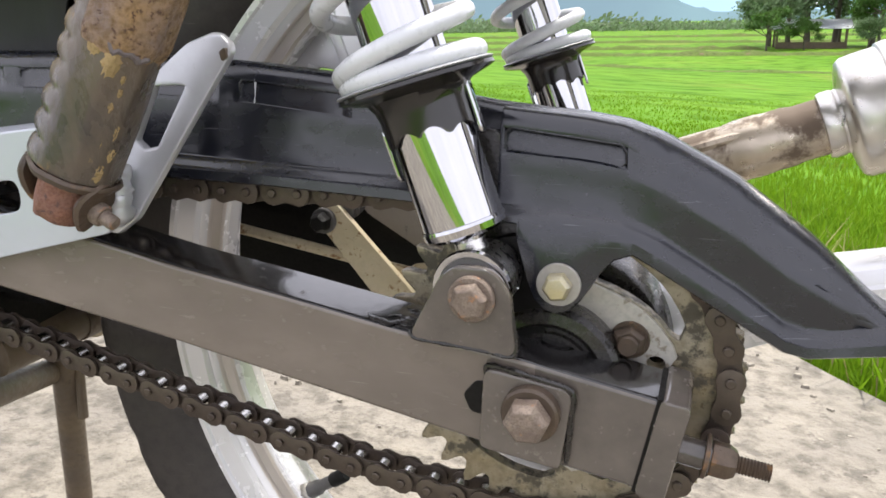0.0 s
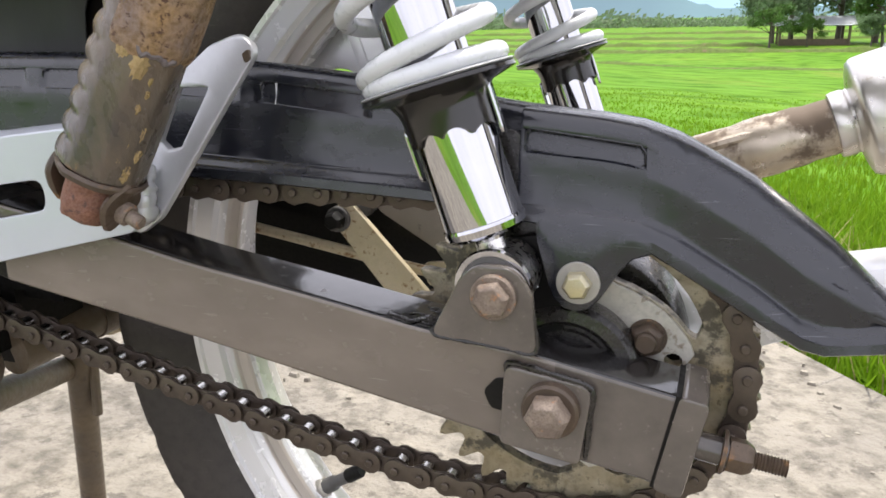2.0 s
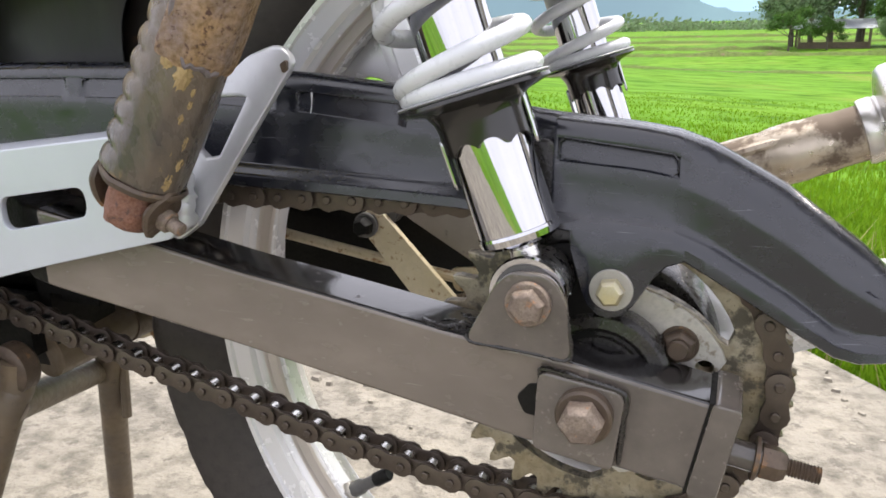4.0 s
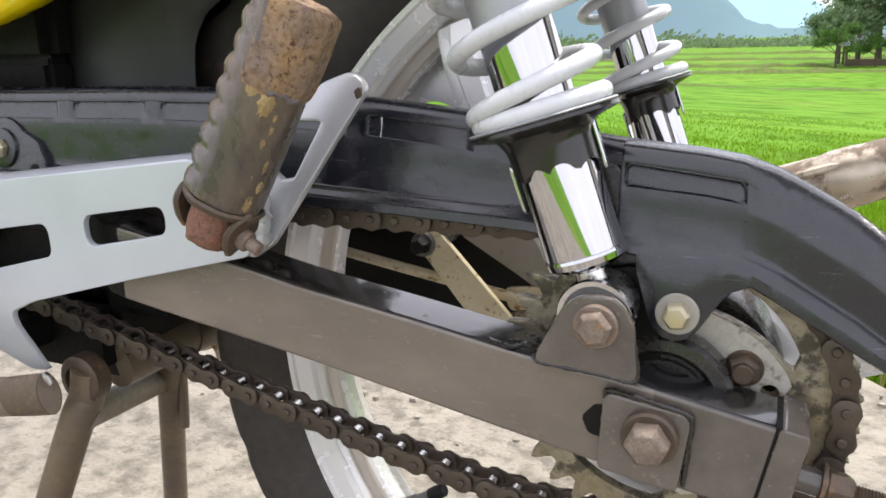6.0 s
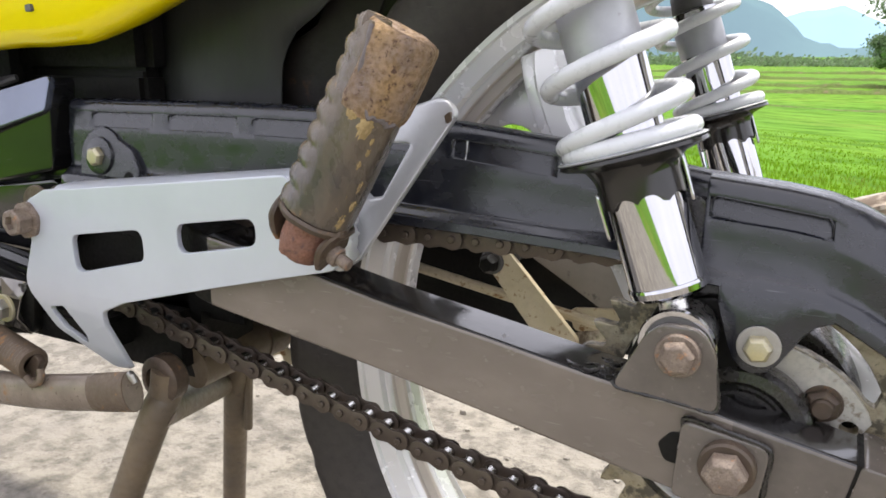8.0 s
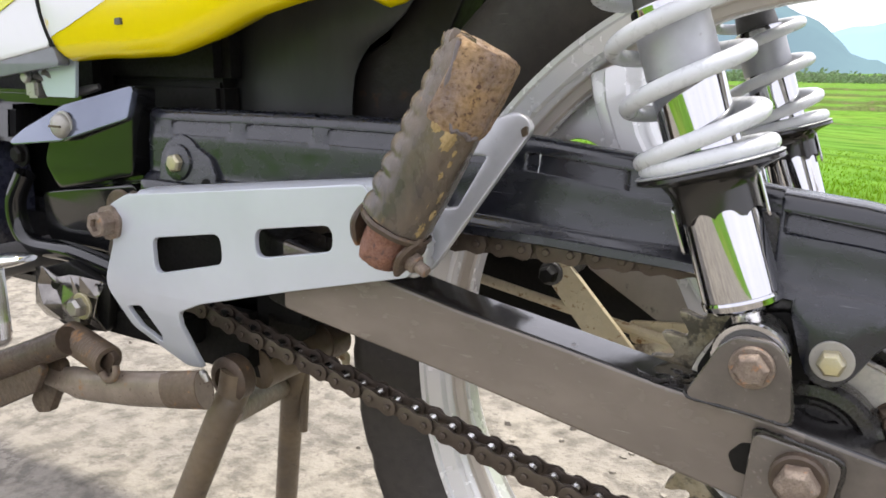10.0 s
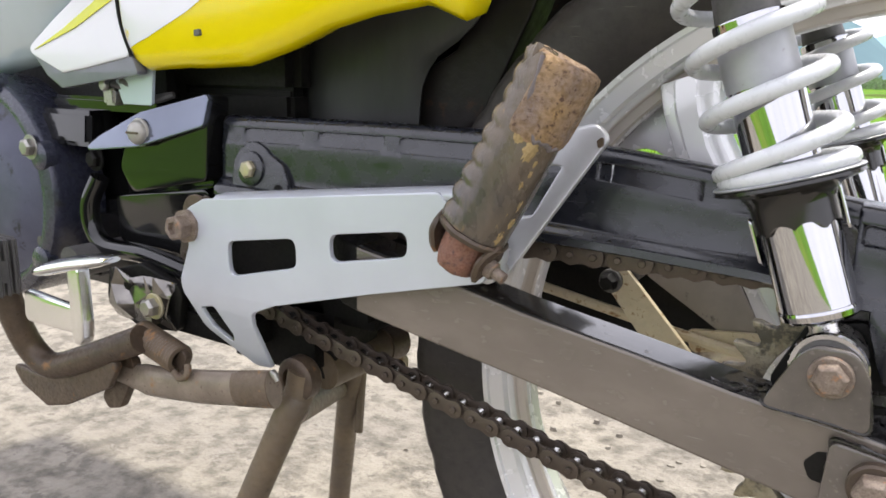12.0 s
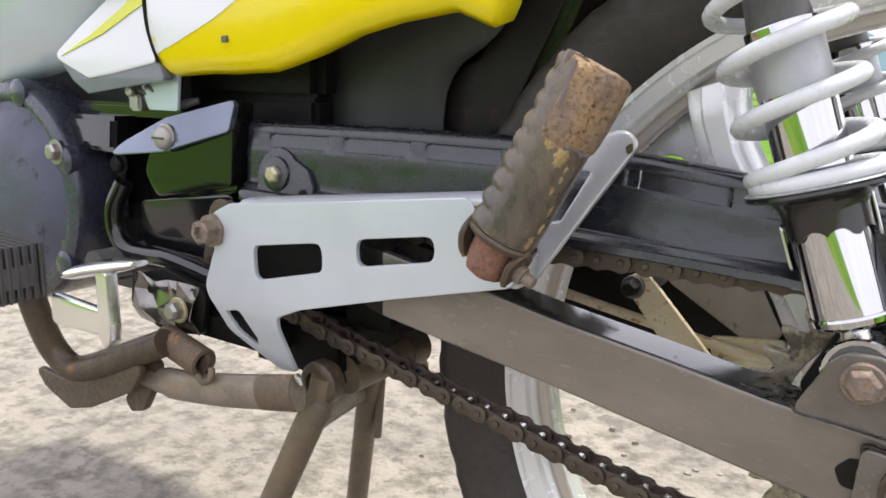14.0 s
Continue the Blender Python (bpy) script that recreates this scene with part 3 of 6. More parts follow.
def hex_head(at, axis, across, height, turn=0.0, dish=0.0):
    """A hexagon head with its chamfer; dish sinks its middle."""
    r = across / 2 / math.cos(math.pi / 6)
    prof = [(0, 0), (r, 0), (r, height * 0.66), (across / 2 * 0.97, height * 0.88), (across / 2 * 0.84, height)]
    prof += [(across / 2 * 0.62, height), (across / 2 * 0.5, height - dish), (0, height - dish)] if dish else [(0, height)]
    bm = lathe(prof, (0, 0, 0), (0, 0, 1), 6)
    bmesh.ops.bevel(bm, geom=[e for e in bm.edges], offset=across * 0.02, segments=1, affect="EDGES")
    rot = Vector((0, 0, 1)).rotation_difference(Vector(axis).normalized()).to_matrix().to_4x4()
    return turned(bm, Matrix.Translation(at) @ rot @ Matrix.Rotation(radians(turn), 4, "Z"))


def disc(at, axis, r, h, bore=0.0, seg=32):
    c = min(h, r) * 0.2
    prof = [(bore, 0), (r, 0), (r, h - c), (r - c, h), (bore, h)]
    return lathe(prof + ([(bore, 0)] if bore else []), at, axis, seg)


def bolt(parent, at, axis, across, height, material, washer=None, washer_material="washer", turn=10.0, name="bolt", label="", dish=0.0, stud=None):
    """A hexagon bolt or nut with an optional washer (radius, thickness) and stud (radius, length)."""
    ax = Vector(axis).normalized()
    base = Vector(at)
    t = washer[1] if washer else 0.0
    bm = hex_head(base + ax * t, ax, across, height, turn, dish)
    if stud:
        bm = join(bm, disc(base + ax * (t + height * 0.9), ax, stud[0], stud[1], seg=16))
    ob = part(name, bm, material, parent, label, sharp=25)
    if washer:
        part("washer", disc(base, ax, washer[0], washer[1]), washer_material, ob)
    return ob

# ---- ground and distance ----
EDGE_N, EDGE_U, EDGE_D = Vector((0.745, 0.667, 0)), Vector((0.667, -0.745, 0)), 0.613   # the paving's far edge


def field_height(x, y):
    d = EDGE_N.x * x + EDGE_N.y * y - EDGE_D
    if d < -3.0:
        e = -3.0 - d
        return -0.10 - 0.6 * min(1.0, e / 12)
    if d < 0:
        return -0.16
    s = min(1.0, d / 22)
    return -0.10 - 1.55 * s ** 0.8 + 0.03 * noise.noise((x * 0.6, y * 0.6, 0)) * min(1.0, d)


def ground():
    bm = bmesh.new()
    rings = []
    radii = [0.0] + [0.25 * 1.17 ** k for k in range(62)]
    seg = 96
    for r in radii:
        if r == 0:
            rings.append([bm.verts.new((0.1, 0.5, field_height(0.1, 0.5)))])
            continue
        row = []
        for k in range(seg):
            a = 2 * math.pi * k / seg
            x, y = 0.1 + r * math.cos(a), 0.5 + r * math.sin(a)
            row.append(bm.verts.new((x, y, field_height(x, y))))
        rings.append(row)
    for a, b in zip(rings, rings[1:]):
        for k in range(seg):
            q = list(dict.fromkeys([a[k % len(a)], b[k], b[(k + 1) % seg], a[(k + 1) % len(a)]]))
            bm.faces.new(q)
    ob = part("ground", bm, "field", None, sharp=180)
    tagged(ob, "flat green paddy fields reaching to the hills", "ground", kind="structure")


def pavement():
    """A worn concrete slab with a broken edge towards the field."""
    rows = []
    us = [-30, -12, -6] + [-3 + 0.05 * k for k in range(121)] + [6, 12, 30]
    ds = [-1.9, -1.7] + [-1.5 + 0.06 * k for k in range(35)]
    for u in us:
        row = []
        for d in ds:
            jag = 0.02 * noise.noise((u * 2.3, d * 1.5, 3)) + 0.010 * noise.noise((u * 11, 0, 7))
            q = EDGE_U * u + EDGE_N * (d + jag)
            row.append((q.x, q.y, 0.006 * noise.noise((q.x * 3, q.y * 3, 0)) + 0.003 * noise.noise((q.x * 14, q.y * 14, 5)) - 0.009))
        end = ds[-1]
        q = EDGE_U * u + EDGE_N * (EDGE_D + 0.02 * noise.noise((u * 2.3, end * 1.5, 3)) + 0.012 * noise.noise((u * 11, 0, 7)))
        row.append((q.x, q.y, -0.012))
        row.append((q.x + 0.01, q.y + 0.009, -0.02))
        row.append((q.x + 0.012, q.y + 0.011, -0.15))
        rows.append(row)
    ob = part("pavement", sheet(rows), "concrete", None, sharp=50)
    tagged(ob, "worn sunlit concrete slab with stains and a broken edge", "pavement", kind="structure")


def stone_chips():
    rnd = random.Random(5)
    bm = bmesh.new()
    for _ in range(420):
        u, d = rnd.uniform(-1.6, 1.0), EDGE_D - abs(rnd.gauss(0, 0.45)) - 0.01
        q = EDGE_U * u + EDGE_N * d
        s = rnd.uniform(0.002, 0.008) * (1.7 if rnd.random() < 0.12 else 1)
        n = 6
        h = s * rnd.uniform(0.01, 0.04)
        turn = rnd.uniform(0, 6.28)
        rr = [s * rnd.uniform(0.6, 1.2) for _ in range(n)]
        ring = lambda z, k: [bm.verts.new((q.x + rr[i] * k * math.cos(turn + i * 1.047), q.y + 0.7 * rr[i] * k * math.sin(turn + i * 1.047), z)) for i in range(n)]
        lo, hi = ring(-0.012, 1.0), ring(h - 0.006, 0.7)
        for i in range(n):
            bm.faces.new((lo[i], lo[(i + 1) % n], hi[(i + 1) % n], hi[i]))
        bm.faces.new(hi)
    ob = part("stone_chips", bm, "chip", None, sharp=30)
    tagged(ob, "pale stone chips scattered over the concrete slab", "stones", kind="stuff")


def blades(name, count, spread, height, width, material, seed, label):
    """Thin bent leaves standing on the field, more of them near the slab."""
    rnd = random.Random(seed)
    verts, faces = [], []
    for _ in range(count):
        x, y, far = spread(rnd)
        z = field_height(x, y)
        h = height(rnd, far)
        w = width * (0.5 + 0.5 * rnd.random()) * (1 + far * 0.14)
        a, lean = rnd.uniform(0, 6.28), rnd.uniform(0.1, 0.75) * h
        dx, dy = math.cos(a), math.sin(a)
        sx, sy = -dy * w, dx * w
        i = len(verts)
        verts += [(x - sx, y - sy, z), (x + sx, y + sy, z),
                  (x + sx * 0.8 + dx * lean * 0.35, y + sy * 0.8 + dy * lean * 0.35, z + h * 0.6), (x - sx * 0.8 + dx * lean * 0.35, y - sy * 0.8 + dy * lean * 0.35, z + h * 0.6),
                  (x + dx * lean, y + dy * lean, z + h)]
        faces += [(i, i + 1, i + 2, i + 3), (i + 3, i + 2, i + 4)]
    me = bpy.data.meshes.new(name)
    me.from_pydata(verts, [], faces)
    me.materials.append(M[material])
    tagged(new(name, me), label, "grass", kind="stuff")


def near_edge(rnd):
    u, d = rnd.gauss(-0.7, 2.0), EDGE_D + 0.015 + abs(rnd.gauss(0, 0.35))
    q = EDGE_U * u + EDGE_N * d
    return q.x, q.y, d


def out_in_field(rnd):
    r = 0.9 * (14 / 0.9) ** rnd.random()
    a = radians(max(-100.0, min(100.0, rnd.gauss(-2, 32))))
    x, y = 0.05 + r * math.sin(a), -0.3 + r * math.cos(a)
    if EDGE_N.x * x + EDGE_N.y * y < EDGE_D + 0.04:
        return near_edge(rnd)
    return x, y, r


def field_bund(name, y0, x0, x1, seed, high):
    """A low weedy bank between two paddies."""
    rows = []
    for k in range(121):
        x = x0 + (x1 - x0) * k / 120
        y = y0 + 1.6 * noise.noise((x * 0.08, seed, 0))
        z = field_height(x, y)
        h = high * (0.55 + 0.9 * abs(noise.noise((x * 0.35, seed, 4)))) * min(1.0, k / 6, (120 - k) / 6) + 0.35 * high * noise.noise((x * 1.7, seed, 9))
        rows.append([(x, y - 0.9, z - 0.1), (x, y - 0.4, z + 0.6 * h), (x, y, z + max(0.03, h)), (x, y + 0.5, z + 0.5 * h), (x, y + 0.9, z - 0.1)])
    ob = part(name, sheet(rows), "bund", None, sharp=180)
    tagged(ob, "low weedy earth bank between the paddies", "bank", kind="structure")


def hills(name, distance, crest, material, label, seed):
    """A ridge on the horizon; crest gives its height in degrees by the bearing from +y."""
    rows = []
    for k in range(161):
        b = -42 + 84 * k / 160
        deg = along(crest, b) + 0.35 * noise.noise((b * 0.5, seed, 0)) + 0.12 * noise.noise((b * 2.1, seed, 3))
        x, y = distance * math.sin(radians(b)), distance * math.cos(radians(b))
        h = distance * math.tan(radians(max(0.12, deg)))
        rows.append([(x * f, y * f, z) for f, z in ((0.93, -4), (0.96, h * 0.45 + 4 * noise.noise((b, 1, seed))), (0.985, h * 0.8), (1.0, h), (1.04, -4))])
    ob = part(name, sheet(rows), material, None, sharp=180)
    tagged(ob, label, "hill", kind="structure")


def tree(at, height, seed, light=False, spread=0.42):
    """Trunk, limbs and a ragged crown of many small leaves."""
    rnd = random.Random(seed)
    x, y = at
    z = field_height(x, y)
    root = new("tree")
    root.location = (x, y, z)
    bm = tube([(0, 0, -0.1), (0.05 * height * rnd.uniform(-1, 1), 0.03 * height, height * 0.4), (0, 0, height * 0.75)], [height * 0.030, height * 0.022, height * 0.010], 8)
    ends = []
    for k in range(9):
        z0 = height * rnd.uniform(0.28, 0.7)
        a = rnd.uniform(0, 6.28)
        l = height * spread * rnd.uniform(0.6, 1.0)
        e = Vector((math.cos(a) * l, math.sin(a) * l, z0 + height * rnd.uniform(0.08, 0.3)))
        bm = join(bm, tube([(0, 0, z0), e * 0.55 + Vector((0, 0, z0 * 0.42)), e], [height * 0.012, height * 0.008, height * 0.003], 6))
        ends.append(e)
    part("trunk", bm, "bark", root)
    ends += [Vector((rnd.gauss(0, 0.12) * height, rnd.gauss(0, 0.12) * height, height * rnd.uniform(0.7, 0.97))) for _ in range(6)]
    verts, faces = [], []
    for e in ends:
        size = height * rnd.uniform(0.10, 0.19)
        for _ in range(420):
            d = Vector((rnd.gauss(0, 1), rnd.gauss(0, 1), rnd.gauss(0, 0.7)))
            c = e + d * size * 0.55
            s = height * rnd.uniform(0.016, 0.034)
            n = Vector((rnd.gauss(0, 1), rnd.gauss(0, 1), rnd.gauss(0, 1))).normalized()
            u = n.orthogonal().normalized()
            v = n.cross(u)
            i = len(verts)
            verts += [c - u * s, c + v * s * 0.5, c + u * s, c - v * s * 0.5]
            faces.append((i, i + 1, i + 2, i + 3))
    me = bpy.data.meshes.new("crown")
    me.from_pydata([tuple(v) for v in verts], [], faces)
    me.materials.append(M["leaf_light" if light else "leaf"])
    crown = new("crown", me)
    crown.parent = root
    tagged(root, "light green bushy tree beside the paddy field" if light else "dark green leafy tree beside the paddy field", "tree", "trees at the field's edge")
    return root


def hut(x, y):
    z = field_height(x, y)
    root = new("field_hut")
    root.location = (x, y, z)
    part("roof", join(sheet([[(-2.6, -2.2, 1.35), (2.6, -2.2, 1.35)], [(-2.6, 0, 1.95), (2.6, 0, 1.95)], [(-2.6, 2.2, 1.35), (2.6, 2.2, 1.35)]])), "roof", root, "pale tin roof", solid=0.06)
    for px, py in ((-2.2, -1.8), (2.2, -1.8), (-2.2, 1.8), (2.2, 1.8)):
        part("post", box(px - 0.08, px + 0.08, py - 0.08, py + 0.08, -0.1, 1.50, 0.01), "wood", root)
    part("low_wall", box(-2.2, 2.2, -1.72, -1.64, 0.0, 0.45, 0.01), "wood", root)
    tagged(root, "open wooden field hut with a pale tin roof", "hut")


# ---- the motorcycle ----
bike = new("motorcycle")
tagged(bike, "parked yellow and white motorcycle, dusty, with rusty pegs and chain", "motorcycle")
Y_WHEEL, Z_AXLE = -0.010, 0.300
Y_CHAIN = -0.078
OUT = (0, -1, 0)


WHEEL_X, WHEEL_Z = 0.0015, 0.2800


def wheel():
    c = (WHEEL_X, Y_WHEEL, WHEEL_Z)
    # across the rim, radius and y: near lip, groove, flat flank, step, brown-grey hollow, dropped centre, far bead
    # seat, far lip
    across = [(0.2330, -0.0240), (0.2385, -0.0300), (0.2398, -0.0318), (0.2384, -0.0334), (0.2356, -0.0330), (0.2346, -0.0312), (0.2334, -0.0306), (0.2300, -0.0292), (0.2264, -0.0276), (0.2254, -0.0258), (0.2246, -0.0240), (0.2236, -0.0234),
              (0.2216, -0.0208), (0.2206, -0.0182), (0.2184, -0.0170), (0.2160, -0.0166), (0.2148, -0.0150), (0.2144, -0.0128), (0.2136, -0.0120), (0.2136, -0.0104), (0.2144, -0.0096), (0.2146, -0.0020), (0.2152, 0.0010), (0.2190, 0.0036),
              (0.2230, 0.0080), (0.2270, 0.0200), (0.2300, 0.0260), (0.2370, 0.0300), (0.2390, 0.0316), (0.2380, 0.0330), (0.2310, 0.0280), (0.2330, -0.0240)]
    prof = [(r, Y_WHEEL - y) for r, y in across]
    rim = lathe(prof, c, OUT, 160)
    for q in rim.faces:
        m = q.calc_center_median()
        q.material_index = 1 if -0.0200 < m.y < -0.0140 and math.hypot(m.x - WHEEL_X, m.z - WHEEL_Z) < 0.2220 else 0
    wheel_ob = part("wheel", rim, ("alloy", "alloy_brown"), bike, "silver cast alloy rim", sharp=28)
    side = [(0.2370, 0.0220), (0.2390, 0.0236), (0.2460, 0.0284), (0.2560, 0.0318), (0.2660, 0.0334), (0.2760, 0.0338), (0.2832, 0.0328), (0.2884, 0.0282), (0.2920, 0.0196), (0.2936, 0.0090), (0.2942, 0.0)]
    prof = [(r, -h - 0.020) for r, h in side] + [(r, h) for r, h in side[-2::-1]]
    count = len(prof)
    notch = lambda i, k: -0.0014 if 6 <= i <= count - 7 and k % 7 < 2 else 0.0
    tread = lathe(prof, c, OUT, 294, notch)
    for v in tread.verts:
        v.co.z = max(v.co.z, -0.0075)       # flattened where it carries the weight
    part("tyre", tread, "tyre", wheel_ob, "dusty black tyre")
    # three swept spokes, wide at the hub, with rounded flanks and a raised middle
    for a0 in (0, 111, 240):
        rows = []
        for r, deg, w, d in ((0.040, 138, 0.028, 0.024), (0.070, 134.5, 0.020, 0.021), (0.095, 132, 0.0160, 0.020), (0.125, 130.5, 0.0142, 0.0185), (0.155, 129.3, 0.0138, 0.0175),
                             (0.180, 127.9, 0.0142, 0.0170), (0.200, 126.0, 0.0152, 0.0162), (0.2090, 124.9, 0.0158, 0.0150), (0.2170, 123.8, 0.0172, 0.0120)):
            a, lean = radians(deg - a0), radians(-16)
            ring = []
            for s, y in ((-1, -0.20), (-1, -0.62), (-0.9, -0.86), (-0.72, -0.97), (-0.48, -1.0), (-0.36, -1.10), (0.36, -1.10), (0.48, -1.0), (0.72, -0.97), (0.9, -0.86), (1, -0.62), (1, 0.62), (0.8, 0.95), (-0.8, 0.95), (-1, 0.62), (-1, -0.20)):
                px, pz = r * math.cos(a), r * math.sin(a)
                q = a + lean + math.pi / 2
                ring.append((WHEEL_X + px + s * w * math.cos(q), Y_WHEEL + y * d, WHEEL_Z + pz + s * w * math.sin(q)))
            rows.append(ring)
        part("spoke", sheet(rows), "alloy", wheel_ob, sharp=32)
        # flat web beside the spoke, arched out below
        at = lambda r, deg: (WHEEL_X + r * math.cos(radians(deg - a0)), WHEEL_Z + r * math.sin(radians(deg - a0)))
        mid = at(0.1885, 141.7)
        arch = [(mid[0] + 0.022 * math.cos(radians(q - a0)), mid[1] + 0.022 * math.sin(radians(q - a0))) for q in range(225, 29, -15)]
        edge = [at(0.2165, 125 + 2 * k) for k in range(14)] + [at(0.207, 152)] + arch + [at(0.172, 131.5)]
        part("web", plate([edge], 0.000, 0.008, 0.0015), "alloy", wheel_ob)
    hub = [(0, -0.055), (0.034, -0.055), (0.040, -0.052), (0.052, -0.046), (0.060, -0.038), (0.062, -0.028), (0.058, 0.0), (0.064, 0.034), (0.078, 0.046), (0.078, 0.062), (0, 0.062)]
    part("hub", lathe([(r, -h) for r, h in hub][::-1], c, OUT, 64), "alloy", wheel_ob)
    # valve: a nut on the rim, a rubber stem and a ribbed cap
    root, way = Vector((-0.1700, -0.006, 0.1537)), Vector((0.83, 0.0, 0.555)).normalized()
    valve = part("valve", tube([root, root + way * 0.010, root + way * 0.012, root + way * 0.030], [0.0052, 0.0050, 0.0038, 0.0040], 14), "rubber_dark", wheel_ob, "black rubber tyre valve")
    part("valve_nut", hex_head(root - way * 0.002, way, 0.0120, 0.0050, 10), "steel", valve)
    part("valve_cap", lathe([(0, 0), (0.0046, 0), (0.0048, 0.002), (0.0046, 0.010), (0.0038, 0.0115), (0, 0.0115)], root + way * 0.022, way, 12), "black", valve)
    # brake side
    part("brake_panel", lathe([(0, 0.0), (0.076, 0.0), (0.080, -0.006), (0.080, -0.030), (0, -0.03)], (WHEEL_X, 0.052, WHEEL_Z), OUT, 64), "shield", bike, "dusty grey brake drum panel")


def torque_parts():
    part("torque_arm", plate([rounded([(-0.1950, 0.3170), (-0.1790, 0.3268), (-0.1195, 0.2630), (-0.1380, 0.2480)], 0.006)], 0.066, 0.071, 0.0008), "cream", bike, "stained cream torque arm")
    bolt(bike, (-0.186, 0.066, 0.314), OUT, 0.0118, 0.009, "black", (0.0088, 0.003), "rubber_dark", 20, "arm_bolt")
    part("rubber_bush", lathe([(0, 0), (0.009, 0), (0.009, 0.004), (0.007, 0.005), (0.007, 0.007), (0.010, 0.008), (0.010, 0.012), (0.007, 0.013), (0.007, 0.016), (0.010, 0.017), (0.010, 0.021), (0, 0.021)], (-0.176, 0.092, 0.322), OUT, 24), "rubber_dark", bike)
    part("brake_rod", tube([(-0.30, 0.085, 0.303), (-0.165, 0.085, 0.281), (-0.09, 0.085, 0.270)], 0.0040, 10), "cream", bike, "stained pale brake rod")
    part("far_swingarm", box(-0.42, 0.055, 0.095, 0.128, -0.020, 0.020, 0.003, Matrix.Translation((0, 0, 0.292)) @ Matrix.Rotation(radians(8.5), 4, "Y")), "black", bike)
    # added black sheet that darkens the view through the wheel; no known part
    part("far_shield", plate([rounded([(-0.360, 0.250), (-0.300, 0.385), (-0.06, 0.370), (-0.02, 0.33), (-0.03, 0.236), (-0.20, 0.236)], 0.02)], 0.134, 0.140, 0.002), "black", bike, "dark backing sheet added on the far side")
    part("dusty_panel", plate([rounded([(-0.172, 0.319), (-0.110, 0.330), (-0.088, 0.290), (-0.100, 0.276), (-0.126, 0.292)], 0.004)], 0.0915, 0.0945, 0.002), "shield", bike, "dusty grey-brown panel")
    part("cross_brace", tube([(-0.335, -0.1, 0.335), (-0.335, 0.11, 0.335)], 0.022, 20), "black", bike)
    part("brake_lever", plate([rounded([(-0.135, 0.280), (-0.085, 0.286), (-0.080, 0.276), (-0.130, 0.264)], 0.005)], 0.088, 0.092), "cream", bike, "mud-stained brake lever")


def swingarm():
    # a square tube that tapers little; its end is closed by a chain-adjuster cap
    def arm_z(x):
        return along([(-0.42, 0.386), (-0.209, 0.3490), (-0.164, 0.3400), (-0.108, 0.3312), (-0.057, 0.3225), (-0.008, 0.3165), (0.047, 0.3065), (0.06, 0.304)], x)

    def arm_b(x):
        return along([(-0.42, 0.345), (-0.267, 0.3185), (-0.208, 0.3095), (-0.169, 0.3035), (-0.084, 0.2885), (-0.022, 0.2775), (0.047, 0.2675), (0.06, 0.265)], x)
    rows = []
    y0, y1, e = -0.117, -0.087, 0.0024
    for x in [-0.42 + 0.012 * k for k in range(39)] + [0.0465]:
        t, b = arm_z(x), arm_b(x)
        y0 = -0.117 + along([(-0.36, 0.040), (-0.285, 0.0)], x)
        y1 = y0 + 0.030
        ring = [(y0, b + e), (y0, t - e), (y0 + e * 0.3, t - e * 0.3), (y0 + e, t), (y1 - e, t), (y1 - e * 0.3, t - e * 0.3), (y1, t - e), (y1, b + e), (y1 - e * 0.3, b + e * 0.3), (y1 - e, b), (y0 + e, b), (y0 + e * 0.3, b + e * 0.3), (y0, b + e)]
        rows.append([(x + (t - z) * -0.19 if x > 0.04 else x, y, z) for y, z in ring])
    bm = sheet(rows)
    bmesh.ops.remove_doubles(bm, verts=bm.verts, dist=1e-6)
    bm.normal_update()
    bmesh.ops.recalc_face_normals(bm, faces=bm.faces)
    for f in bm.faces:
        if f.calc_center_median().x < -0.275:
            # front end blackened: the shade behind the bracket is put into its colour
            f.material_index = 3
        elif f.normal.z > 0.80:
            # top faces: same paint, without the ground's reflection in the colour
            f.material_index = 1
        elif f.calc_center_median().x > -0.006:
            # rear end takes the darker paint
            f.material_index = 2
    arm = part("swingarm", bm, ("arm", "arm_top", "arm_dark", "black"), bike, "black-painted steel swingarm, brown-tinted sides for dust and reflected ground", sharp=60)
    part("cap_gap", plate([[(0.0456, 0.3072), (0.0482, 0.3068), (0.0410, 0.2676), (0.0382, 0.2680)]], -0.1174, -0.088, 0.0002), "black", arm)
    part("end_cap", plate([rounded([(0.0475, 0.3068), (0.0565, 0.3050), (0.0490, 0.2655), (0.0400, 0.2680)], 0.002)], -0.1185, -0.0855, 0.001), "arm_dark", arm)
    part("adjuster_slot", plate([rounded([(-0.0285, 0.2985), (-0.0235, 0.3045), (-0.017, 0.3055), (-0.017, 0.2905), (-0.0255, 0.2915)], 0.003)], -0.1176, -0.112, 0.0002), "black", arm, "dark axle slot")
    # shock mount lug, a folded trapezoid plate
    part("mount_lug", plate([rounded([(-0.0465, 0.3245, 0.003), (-0.0345, 0.3480, 0.012), (-0.0285, 0.3540, 0.010), (-0.0135, 0.3535, 0.010), (-0.0080, 0.3430, 0.008), (-0.0058, 0.3215, 0.004)], 0.003)], -0.1275, -0.1235, 0.0009), "arm_dark", bike, "welded steel shock lug")
    part("lug_web", plate([rounded([(-0.0460, 0.3245), (-0.0400, 0.3340), (-0.0105, 0.3330), (-0.0062, 0.3205)], 0.002)], -0.1240, -0.1150, 0.0008), "black", bike)
